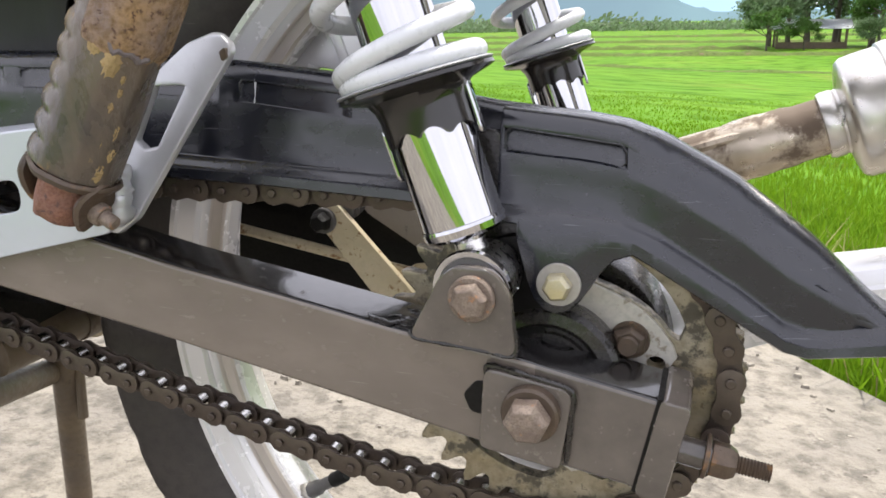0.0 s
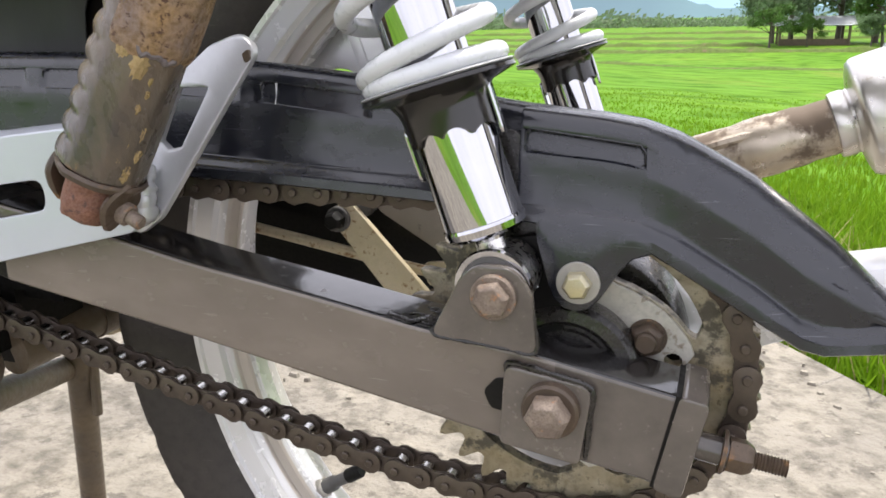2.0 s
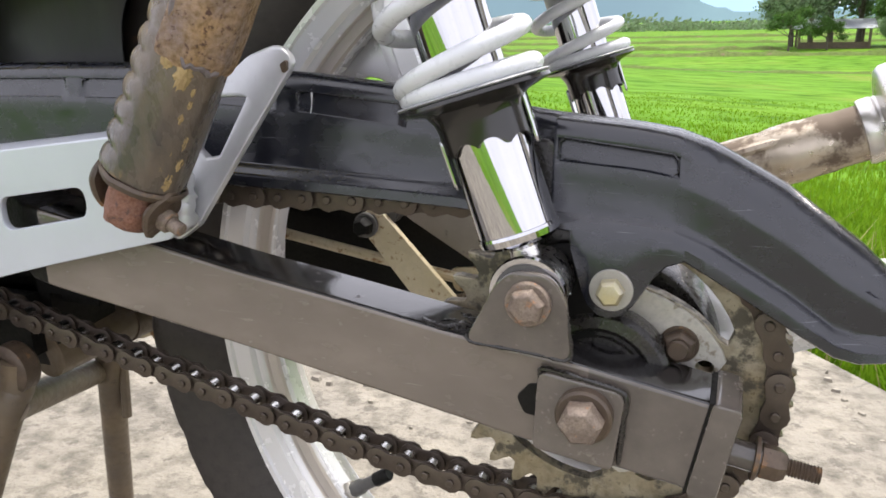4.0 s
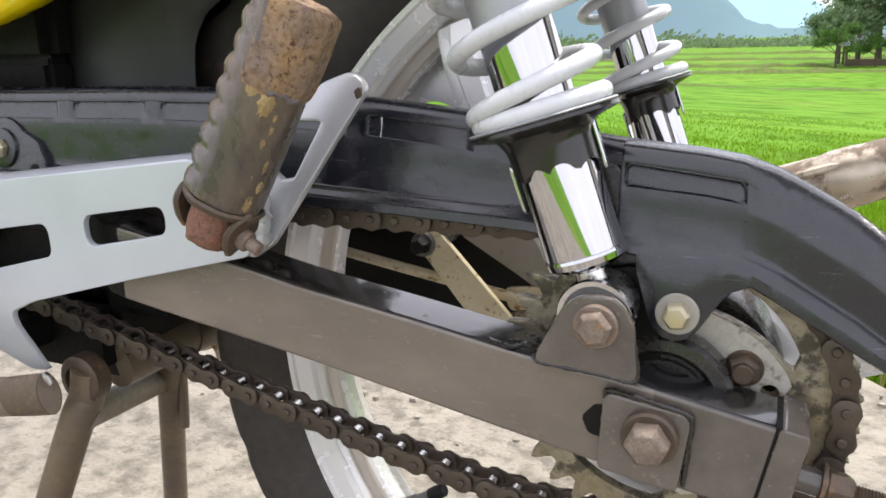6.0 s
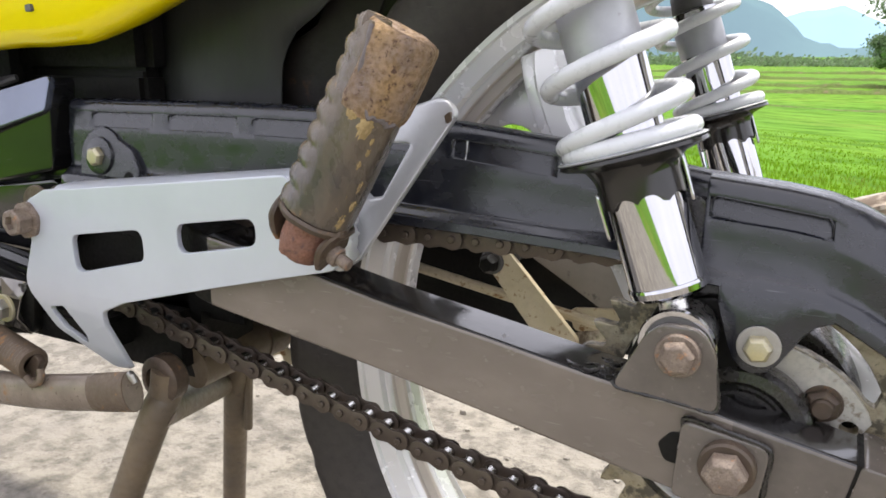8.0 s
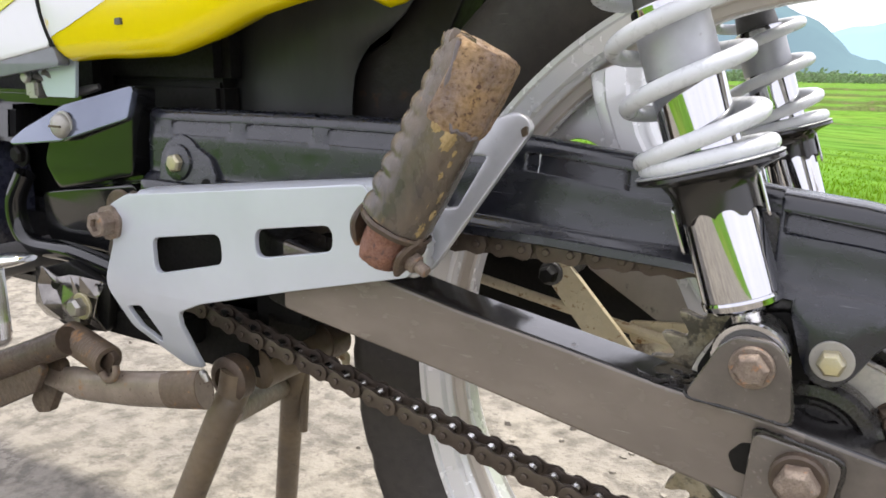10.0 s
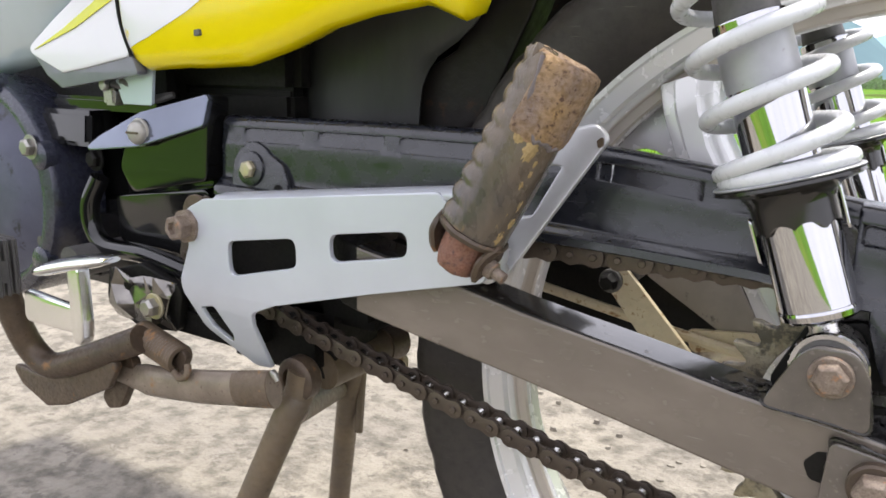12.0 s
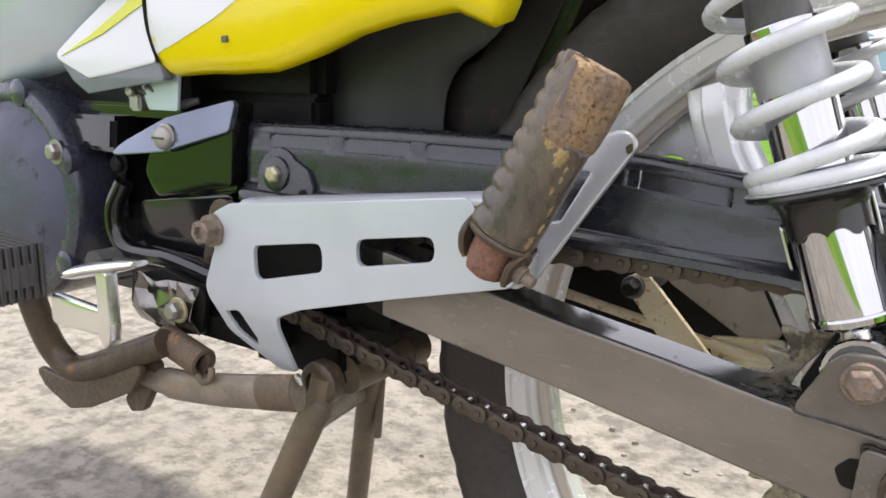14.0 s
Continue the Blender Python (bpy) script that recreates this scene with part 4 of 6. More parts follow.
    part("inner_lug", plate([rounded([(-0.0500, 0.3220), (-0.0360, 0.3520), (-0.0130, 0.3580), (-0.0040, 0.3450), (-0.0020, 0.3140)], 0.005)], -0.0945, -0.0900, 0.0009), "black", bike)
    part("grease", tube(smooth_path([(-0.0475, -0.1262, 0.3262), (-0.0440, -0.1268, 0.3240), (-0.030, -0.1270, 0.3232), (-0.016, -0.1268, 0.3222), (-0.0070, -0.1268, 0.3212), (-0.0052, -0.1262, 0.3250), (-0.0062, -0.1262, 0.3330), (-0.0085, -0.1262, 0.3430)], 5), [0.0009 + 0.0005 * noise.noise((k * 0.6, 3, 1)) for k in range(36)], 8), "oily", arm, "black grease line")
    part("grease", tube(smooth_path([(-0.0185, -0.1192, 0.3085), (-0.0180, -0.1195, 0.3130), (-0.010, -0.1197, 0.3125), (0.004, -0.1197, 0.3098), (0.0130, -0.1195, 0.3076), (0.0152, -0.1192, 0.3040), (0.0142, -0.1190, 0.2920), (0.0132, -0.1188, 0.2760)], 5), [0.0012 + 0.0006 * noise.noise((k * 0.5, 8, 1)) for k in range(36)], 8), "oily", arm, "black grease line")
    bolt(bike, (-0.0215, -0.1275, 0.3430), OUT, 0.0124, 0.0050, "rust_bolt", (0.0088, 0.0028), "rust_bolt", 12, "shock_bolt", "rusty hexagon bolt")
    rnd = random.Random(21)
    for x0, x1, y in ((-0.064, -0.046, -0.106), (-0.060, -0.048, -0.096), (-0.072, -0.050, -0.112)):
        pts = [(x0 + (x1 - x0) * k / 6, y + rnd.uniform(-0.003, 0.003), arm_z(x0 + (x1 - x0) * k / 6) + 0.0002) for k in range(7)]
        part("grease", tube(smooth_path(pts, 3), [0.0004 + 0.0050 * abs(noise.noise((k * 0.23, x0 * 70, 2.5))) for k in range(19)], 8, True, 0.35, (0, 0, 1)), "oily", arm, "black grease")
    # axle end with its square plate
    part("axle_plate", plate([rounded([(-0.0182, 0.3118, 0.004), (0.0142, 0.3066, 0.005), (0.0102, 0.2750, 0.002), (-0.0200, 0.2792, 0.002)], 0.003)], -0.1215, -0.1165, 0.0012), "arm_dark", bike, "square black axle plate")
    bolt(bike, (0.0, -0.1215, 0.2975), OUT, 0.0152, 0.0085, "rust_bolt", (0.0112, 0.0050), "grime", 6, "axle_bolt", "rusty hexagon axle bolt")
    # chain adjuster
    ad = part("adjuster", tube([(0.050, -0.100, 0.2800), (0.066, -0.100, 0.2775)], 0.0058, 20), "arm_dark", bike)
    part("adjuster_nut", hex_head((0.0655, -0.1, 0.2776), (1, 0, -0.13), 0.0124, 0.0095, 15), "grime", ad)
    part("adjuster_washer", disc((0.0630, -0.1, 0.2780), (1, 0, -0.13), 0.0088, 0.0016), "grime", ad)
    threads = [(0, 0)] + [(0.0036 if k % 2 else 0.0030, 0.0006 * k) for k in range(24)] + [(0, 0.0145)]
    part("adjuster_stud", lathe(threads, (0.0735, -0.1, 0.2766), (1, 0, -0.13), 16), "grime", ad)


TEETH = 34
PITCH = 0.01308
R_CHAIN = PITCH / 2 / math.sin(math.pi / TEETH)


def sprocket():
    c = (0.0, Z_AXLE)
    out = []
    for k in range(TEETH):
        for f, dr in ((-0.5, 0.0052), (-0.40, 0.0036), (-0.30, -0.0004), (-0.18, -0.0035), (0.0, -0.0043), (0.18, -0.0035), (0.30, -0.0004), (0.40, 0.0036)):
            a = 2 * math.pi * (k + f) / TEETH
            out.append((c[0] + (R_CHAIN + dr) * math.cos(a), c[1] + (R_CHAIN + dr) * math.sin(a)))
    holes = []
    # four long windows between the arms, narrow where they start
    inner_edge = [(0, 0.0505), (5, 0.0500), (21, 0.0462), (37, 0.0425), (52, 0.0402), (70, 0.0402), (82, 0.0450), (90, 0.0505)]
    at_polar = lambda r, deg: (c[0] + r * math.cos(radians(deg)), c[1] + r * math.sin(radians(deg)))
    for k in range(4):
        d0 = 11 + 90 * k
        outer_edge = [(5, 0.0530), (10, 0.0578), (30, 0.0584), (60, 0.0584), (78, 0.0578), (82, 0.0540)]
        arc = [at_polar(along(outer_edge, u), d0 + u) for u in range(5, 83, 7)] + [at_polar(along(inner_edge, u) + 0.0006, d0 + u) for u in range(80, 6, -7)]
        holes.append(rounded(arc, 0.002, 3))
    for k in range(4):
        a = radians(8 + 90 * k)
        holes.append([(c[0] + 0.0424 * math.cos(a) + 0.0042 * math.cos(t), c[1] + 0.0424 * math.sin(a) + 0.0036 * math.sin(t)) for t in [2 * math.pi * j / 14 for j in range(14)]])
    holes.append([(c[0] + 0.027 * math.cos(t), c[1] + 0.027 * math.sin(t)) for t in [2 * math.pi * j / 40 for j in range(40)]])
    sp = part("sprocket", plate([out] + holes, Y_CHAIN - 0.0033, Y_CHAIN + 0.0033, 0.0008), "sprocket", bike, "greasy worn rear sprocket", sharp=40)
    for k in range(4):
        a = radians(26 + 90 * k)
        p = (0.0348 * math.cos(a), Y_CHAIN - 0.0046, Z_AXLE + 0.0348 * math.sin(a))
        bolt(bike, p, OUT, 0.0128, 0.0046, "grime", (0.0080, 0.0012), "grime", 25, "sprocket_nut", "brown sprocket nut", 0.0, (0.0044, 0.0034))
    # paler inner body, following the windows
    rim = [at_polar(along(inner_edge, u), 11 + 90 * k + u) for k in range(4) for u in range(0, 90, 5)]
    keys = [[(0.0424 * math.cos(radians(8 + 90 * k)) + 0.0043 * math.cos(t), Z_AXLE + 0.0424 * math.sin(radians(8 + 90 * k)) + 0.0037 * math.sin(t)) for t in [2 * math.pi * j / 14 for j in range(14)]] for k in range(4)]
    part("inner_body", plate([rim, [at_polar(0.0280, 9 * j) for j in range(40)]] + keys, Y_CHAIN - 0.0048, Y_CHAIN - 0.0030, 0.0005), "flange", sp, "stained grey inner body")
    cover = part("dust_cover", lathe([(0.012, 0), (0.0298, 0), (0.0306, 0.005), (0.0302, 0.0115), (0.0282, 0.0140), (0.0236, 0.0148), (0.0222, 0.0136), (0.0206, 0.0110), (0.0192, 0.0110), (0.0186, 0.0128), (0.0172, 0.0128), (0.0166, 0.0104), (0.012, 0.0104)], (0, Y_CHAIN - 0.004, Z_AXLE), OUT, 64), "oily", bike, "oily black hub cover")
    for d in (35, 80, 125, 170, 215, 260, 305, 350):
        x, z = at_polar(0.0268, d)
        part("rib", box(-0.0042, 0.0042, -0.0065, 0.0065, -0.0032, 0.0032, 0.0014, Matrix.Translation((x, Y_CHAIN - 0.0105, z)) @ Matrix.Rotation(radians(-d), 4, "Y")), "oily", cover)
    x, z = at_polar(0.0330, 12)
    part("tab", box(-0.0042, 0.0042, -0.003, 0.003, -0.0018, 0.0018, 0.0012, Matrix.Translation((x, Y_CHAIN - 0.0120, z)) @ Matrix.Rotation(radians(2), 4, "Y")), "steel", cover, "bright worn tab")
    part("hub_carrier", lathe([(0.02, 0.0), (0.046, 0.0), (0.048, -0.004), (0.048, -0.026), (0.02, -0.03)], (0, Y_CHAIN + 0.010, Z_AXLE), OUT, 64), "oily", bike, "oily sprocket carrier")
    part("axle", tube([(0, -0.118, 0.2985), (0, 0.135, 0.2985)], 0.0075, 20), "grime", bike)


def chain():
    """A roller chain round the sprocket: rollers as one part, each link under it."""
    pts = [(-0.435, 0.3620), (-0.30, 0.3645), (-0.175, 0.3665), (-0.085, 0.3682)]
    for k in range(0, 18):
        a = radians(90 - 10 * k)
        pts.append((R_CHAIN * math.cos(a), Z_AXLE + R_CHAIN * math.sin(a)))
    pts += [(-0.030, 0.2275), (-0.077, 0.2305), (-0.143, 0.2413), (-0.196, 0.2526), (-0.248, 0.2632), (-0.339, 0.2820), (-0.400, 0.2955)]
    for a in (-95, -130, -170, 150, 115):
        pts.append((-0.43 + 0.038 * math.cos(radians(a)), 0.327 + 0.038 * math.sin(radians(a))))
    path = smooth_path([(x, 0, z) for x, z in pts], 40, True)
    run = [0.0]
    for a, b in zip(path, path[1:] + path[:1]):
        run.append(run[-1] + (b - a).length)
    count = 2 * round(run[-1] / PITCH / 2)
    at_run = lambda s: Vector((np.interp(s, run, [p.x for p in path + path[:1]]), Y_CHAIN, np.interp(s, run, [p.z for p in path + path[:1]])))
    pins = [at_run(run[-1] * (k + 0.15) / count) for k in range(count)]
    seg = [join(*[lathe([(0, -0.0038), (0.0039, -0.0038), (0.0039, 0.0038), (0, 0.0038)], p, OUT, 12) for p in pins[i:i + 10]]) for i in range(0, count, 10)]
    ch = part("chain", join(*seg), "roller", bike, "dry brown roller chain with bright rollers")

    def link_shape(r, waist):
        h = PITCH / 2
        pts = [(h + r * math.cos(a), r * math.sin(a)) for a in [radians(d) for d in range(-120, 121, 30)]]
        pts += [(0, waist)]
        pts += [(-h + r * math.cos(a), r * math.sin(a)) for a in [radians(d) for d in range(60, 301, 30)]]
        return pts + [(0, -waist)]

    def link(offset, r, waist, pin):
        bm = join(*[plate([link_shape(r, waist)], s * offset - 0.0007, s * offset + 0.0007, 0.00025) for s in (-1, 1)])
        if pin:
            for h in (-PITCH / 2, PITCH / 2):
                bm = join(bm, lathe([(0, 0.0), (0.0021, 0.0), (0.0021, offset + 0.0019), (0.0016, offset + 0.0023), (0, offset + 0.0023)], (h, 0, 0), OUT, 10))
        me = bpy.data.meshes.new("link")
        bmesh.ops.recalc_face_normals(bm, faces=bm.faces)
        bm.to_mesh(me)
        bm.free()
        me.materials.append(M["chain"])
        me.shade_smooth()
        me.set_sharp_from_angle(angle=radians(35))
        return me
    outer, inner = link(0.0072, 0.0056, 0.0040, True), link(0.0050, 0.0056, 0.0042, False)
    for k in range(count):
        a, b = pins[k], pins[(k + 1) % count]
        d = b - a
        ob = new("outer_link" if k % 2 else "inner_link", outer if k % 2 else inner)
        ob.parent = ch
        ob.matrix_basis = Matrix.Translation((a + b) / 2) @ Matrix.Rotation(math.atan2(-d.z, d.x), 4, "Y")


def chain_guard():
    """A long moulded cover: top lip, recessed slots, a face, a creased lower band and a tail."""
    top = [(-0.425, 0.4275), (-0.295, 0.4290), (-0.219, 0.4285), (-0.140, 0.4235), (-0.085, 0.4175), (-0.026, 0.4080), (0.010, 0.4045), (0.025, 0.4020), (0.038, 0.3975), (0.066, 0.3820), (0.096, 0.3595), (0.118, 0.3385), (0.126, 0.3330)]
    line = [(-0.425, 0.3840), (-0.184, 0.3815), (-0.063, 0.3765), (-0.021, 0.3695), (0.015, 0.3675), (0.027, 0.3655), (0.041, 0.3595), (0.069, 0.3430), (0.086, 0.3310), (0.094, 0.3285), (0.102, 0.3285), (0.120, 0.3325), (0.126, 0.3310)]
    low = [(-0.425, 0.3735), (-0.186, 0.3735), (-0.127, 0.3722), (-0.063, 0.3693), (-0.0215, 0.3660), (-0.0120, 0.3650), (-0.0112, 0.3580), (-0.0080, 0.3480), (-0.0060, 0.3410), (-0.0035, 0.3355), (0.0002, 0.3320), (0.0045, 0.3308), (0.0090, 0.3325), (0.0130, 0.3365), (0.0165, 0.3420), (0.0200, 0.3480), (0.0250, 0.3535), (0.0320, 0.3560), (0.040, 0.3515), (0.048, 0.3465), (0.080, 0.3275), (0.0870, 0.3235), (0.095, 0.3220), (0.110, 0.3245), (0.126, 0.3270)]
    slots = ((-0.404, -0.350), (-0.337, -0.283), (-0.272, -0.219), (-0.206, -0.158), (-0.145, -0.091), (-0.0195, 0.027))
    xs = {round(-0.425 + 0.006 * k, 4) for k in range(92)} | {p[0] for p in low} | {p[0] for p in line} | {-0.0217, -0.0209, 0.126}
    for a, b in slots:
        xs |= {a - 0.0008, a + 0.0006, b - 0.0006, b + 0.0008}
    rows = []
    for x in sorted(v for v in xs if -0.4251 < v < 0.1261):
        t, l, b = along(top, x), along(line, x), along(low, x)
        rear = min(1.0, max(0.0, (x + 0.0216) / 0.0006))
        y = -0.0795 - 0.0095 * rear
        tl = min(1.0, max(0.0, (x - 0.028) / 0.015)) * min(1.0, (t - l) / 0.032)
        deep = (0.0016 if x < -0.03 else 0.0026) if any(a <= x <= c for a, c in slots) else 0.0
        lobe = along([(-0.0126, 0.0), (-0.011, 0.8), (-0.003, 1.0), (0.010, 1.0), (0.024, 0.55), (0.045, 0.45), (0.126, 0.4)], x) if x > -0.0126 else 0.0
        sd = min(0.0175, max(0.006, (t - l) * 0.45))
        h = t - sd - l
        flat = 1.0 - 0.85 * min(1.0, max(0.0, (x - 0.02) / 0.03))
        upright = along([(-0.36, 0.25), (-0.20, 0.55), (-0.10, 1.0)], x)
        hollow = lambda s: y - 0.0020 - h * flat * upright * (0.02 * s + 0.115 * s * s)     # the face stands nearly upright, a little hollow
        yl = hollow(0.95)
        out_y = -0.0915 - 0.0010 * rear - 0.0100 * lobe * (1 if x < 0.03 else 0.25)
        out_y = min(out_y, yl - 0.0066)
        rows.append([(x, -0.050, t - 0.0030), (x, -0.066, t - 0.0005), (x, y + 0.0065 + 0.0065 * tl, t), (x, y + 0.0020 + 0.0060 * tl, t - 0.0012 - 0.0014 * tl), (x, y + 0.0034 * tl, t - 0.0042 - 0.0030 * tl), (x, y + 0.0012 * tl, t - 0.0066 - 0.0042 * tl),
                     (x, y + deep + 0.0004 * tl, t - 0.0072 - 0.0055 * tl), (x, y + deep * 0.4 - 0.0012, t - sd + 0.0009), (x, y - 0.0017, t - sd + 0.0003), (x, y - 0.0020, t - sd - 0.002),
                     (x, hollow(0.25), l + h * 0.75), (x, hollow(0.5), l + h * 0.5), (x, hollow(0.78), l + h * 0.22), (x, yl, l + 0.0020), (x, yl - 0.0008, l + 0.0010), (x, yl - 0.0020, l + 0.0003), (x, yl - 0.0036, l - 0.0009), (x, yl - 0.0047, l - 0.0024),
                     (x, (yl - 0.0047) * 0.45 + out_y * 0.55, l - 0.0024 - (l - b) * 0.16), (x, (yl - 0.0047) * 0.15 + out_y * 0.85, l - (l - b) * 0.50), (x, out_y, b + 0.0006), (x, out_y + 0.0012, b), (x, out_y + 0.006, b + 0.0004)])
    g = part("chain_guard", sheet(rows), "plastic", bike, "scuffed black plastic chain guard", sharp=50, solid=0.0016)
    for a, b in slots:
        y = -0.0795 - (0.0095 if b > 0 else 0.0) - 0.0006
        drop = 0.0068, min(0.0175, (along(top, b) - along(line, b)) * 0.45) - 0.0010
        corner = [(a + 0.002, 0), (b - 0.002, 0), (b, 1), (b, 2), (b - 0.002, 3), (a + 0.002, 3), (a, 2), (a, 1)]
        zs = (drop[0], drop[0] + 0.002, drop[1] - 0.002, drop[1])
        loop = [(x, y, along(top, x) - zs[k]) for x, k in corner] + [(a + 0.002, y, along(top, a + 0.002) - zs[0])]
        part("slot_rim", tube(loop, 0.0004, 8), "plastic", g)
    part("paint_drip", tube([(-0.1370, -0.0795, 0.4172), (-0.1369, -0.0798, 0.4150), (-0.1369, -0.0806, 0.4105), (-0.1373, -0.0814, 0.4060), (-0.1375, -0.0818, 0.4030)], [0.0007, 0.0005, 0.0002, 0.0003, 0.0001], 6), "spring", g, "white paint drip")
    part("paint_drip", tube(smooth_path([(-0.0135, -0.1012, 0.3402), (-0.0125, -0.1016, 0.3412), (-0.0115, -0.1020, 0.3400), (-0.0105, -0.1024, 0.3392)], 4), 0.0004, 6), "spring", g, "white paint drip")
    # raised boss and bolt at the front end
    boss = [(-0.392 + 0.0165 * math.cos(radians(d)), 0.3925 + 0.0165 * math.sin(radians(d))) for d in range(180, 20, -16)] + [(-0.3660, 0.3960), (-0.3610, 0.3860), (-0.3605, 0.3780), (-0.4085, 0.3780)]
    tilted = lambda bm: turned(bm, Matrix.Translation((0, -0.083, 0.3925)) @ Matrix.Rotation(radians(-8), 4, "X") @ Matrix.Translation((0, 0.083, -0.3925)))
    part("boss", tilted(join(plate([rounded(boss, 0.003)], -0.0868, -0.0770, 0.0030),
                      lathe([(0, 0), (0.0125, 0), (0.0115, 0.0022), (0.0080, 0.0030), (0, 0.0030)], (-0.392, -0.0862, 0.3930), OUT, 32))), "plastic", g)
    part("boss_eye", join(disc((-0.3660, -0.0865, 0.3805), OUT, 0.0048, 0.0020, seg=24)), "black", g)
    bolt(bike, (-0.392, -0.0885, 0.3935), OUT, 0.0110, 0.0050, "zinc", None, "washer", 12, "guard_bolt", "pale zinc guard bolt")
    bolt(bike, (0.0055, -0.1030, 0.3430), OUT, 0.0098, 0.0060, "zinc", (0.0086, 0.0014), "washer", 8, "guard_bolt", "yellow zinc bolt on a wide washer")
    # oily black plate added to fill the gap between shock and guard
    part("guard_bracket", plate([rounded([(-0.0300, 0.3990), (-0.0220, 0.3980), (-0.0218, 0.3660), (-0.0100, 0.3600), (-0.0060, 0.3400), (-0.0062, 0.3190), (-0.0200, 0.3230), (-0.0300, 0.3500)], 0.003)], -0.0900, -0.0870, 0.001), "oily", bike, "oily black plate filling the gap between shock and guard")


SHOCK_A = radians(-19.0)


def shock(y, name):
    """A twin shock: eye, chrome sleeve, black boot, spring seat, coil spring, rod cover."""
    m = Matrix.Translation((-0.0235, y, 0.3440)) @ Matrix.Rotation(SHOCK_A, 4, "Y")
    up = (0, 0, 1)
    sleeve = turned(lathe([(0.0, 0.0160), (0.0060, 0.0160), (0.0070, 0.0185), (0.0145, 0.0190), (0.0163, 0.0205), (0.0168, 0.0230), (0.0164, 0.0242), (0.0160, 0.0244), (0.0160, 0.0250), (0.0160, 0.030), (0.0159, 0.048), (0.0158, 0.066), (0.0158, 0.075), (0.0, 0.075)], (0, 0, 0), up, 64), m)
    ob = part(name, sleeve, "chrome", bike, "chrome shock absorber with a white coil spring", sharp=24)
    eye = turned(join(lathe([(0.0080, -0.012), (0.0118, -0.0125), (0.0132, -0.0115), (0.0135, 0.0), (0.0132, 0.0115), (0.0118, 0.0125), (0.0080, 0.012)], (0, 0, 0), OUT, 40),
                      lathe([(0.0065, 0.010), (0.0060, 0.019)], (0, 0, 0), up, 20)), m)
    part("eye", eye, "chrome_worn", ob)
    part("eye_ring", turned(lathe([(0.0130, -0.0150), (0.0150, -0.0150), (0.0156, -0.0135), (0.0150, -0.0112), (0.0130, -0.0112)], (0, 0, 0), (0, 1, 0), 40), m), "chrome", ob)
    part("bush", turned(lathe([(0, 0.0), (0.0105, 0.0), (0.0128, 0.0128), (0.0128, 0.0156), (0, 0.0156)], (0, 0, 0), OUT, 32), m), "rubber_dark", ob)
    # boot with a scalloped hem and a wide collar
    bm = lathe([(0.0162, 0.0600), (0.0176, 0.0600), (0.0177, 0.0690), (0.0184, 0.0722), (0.0205, 0.0750), (0.0285, 0.0772), (0.0303, 0.0780), (0.0300, 0.0794), (0.0150, 0.0796)], (0, 0, 0), up, 96)
    for v in bm.verts:
        if v.co.z < 0.0620:
            a = math.atan2(v.co.y, v.co.x)
            v.co.z += 0.0034 * abs(math.sin(a * 4.5 + 0.5)) ** 0.7 - 0.0022 + 0.0012 * math.sin(a * 3)
        elif v.co.z > 0.0740:
            v.co.z -= 0.0437 * v.co.x
    part("boot", turned(bm, m), "boot", ob, "black plastic spring boot")
    for a, z0, z1 in ((8, 0.0540, 0.0740), (176, 0.0455, 0.0660)):
        clip = plate([rounded([(-0.0030, z0), (0.0030, z0), (0.0034, z1), (-0.0034, z1)], 0.0024)], 0.0176, 0.0192, 0.0006)
        part("clip", turned(turned(clip, Matrix.Rotation(radians(a - 90), 4, "Z")), m), "chrome", ob, "chrome retaining clip")
    # thin metal flange, a little askew, with the closed first turn of the spring on it
    def askew(bm):
        for v in bm.verts:
            v.co.z += 0.0800 - v.co.x * 0.0437
        return turned(bm, m)
    part("spring_seat", askew(lathe([(0.0150, 0.0), (0.0296, -0.0002), (0.0304, 0.0004), (0.0296, 0.0010), (0.0215, 0.0013), (0.0200, 0.0034), (0.0150, 0.0034)], (0, 0, 0), up, 64)), "band", ob, "dull metal spring seat")
    rise = [(0, 0.0026), (0.5, 0.0042), (0.85, 0.0049), (1.0, 0.0056), (1.12, 0.0076), (1.25, 0.0108), (1.5, 0.0173), (2, 0.0285), (2.5, 0.0415), (3, 0.0535), (4, 0.0782), (6.4, 0.1375)]
    steps = 190
    helix, radii = [], []
    for k in range(steps + 1):
        n = 6.4 * k / steps
        a = radians(172) + 2 * math.pi * n
        climb = sum(along(rise, n + d) for d in (-0.09, -0.03, 0.03, 0.09)) / 4
        helix.append((0.0257 * math.cos(a), 0.0257 * math.sin(a), climb))
        radii.append(0.0037 * min(1.0, 0.5 + n * 2.2))
    part("coil_spring", askew(tube(helix, radii, 14)), "spring", ob, "white painted coil spring")
    part("rod_cover", turned(lathe([(0, 0.085), (0.0152, 0.085), (0.0152, 0.1480), (0.0148, 0.1490), (0.0, 0.1490)], (0, 0, 0), up, 48), m), "chrome", ob)
    part("inner_band", turned(lathe([(0.0, 0.120), (0.0156, 0.120), (0.0156, 0.1440), (0.0, 0.1440)], (0, 0, 0), up, 48), m), "band", ob, "worn dull metal band")
    part("bump_stop", turned(lathe([(0, 0.1495), (0.0135, 0.1495), (0.0115, 0.170), (0.0, 0.170)], (0, 0, 0), up, 32), m), "rubber_dark", ob)
    part("damper_rod", turned(tube([(0, 0, 0.165), (0, 0, 0.25)], 0.0060, 16), m), "chrome", ob)
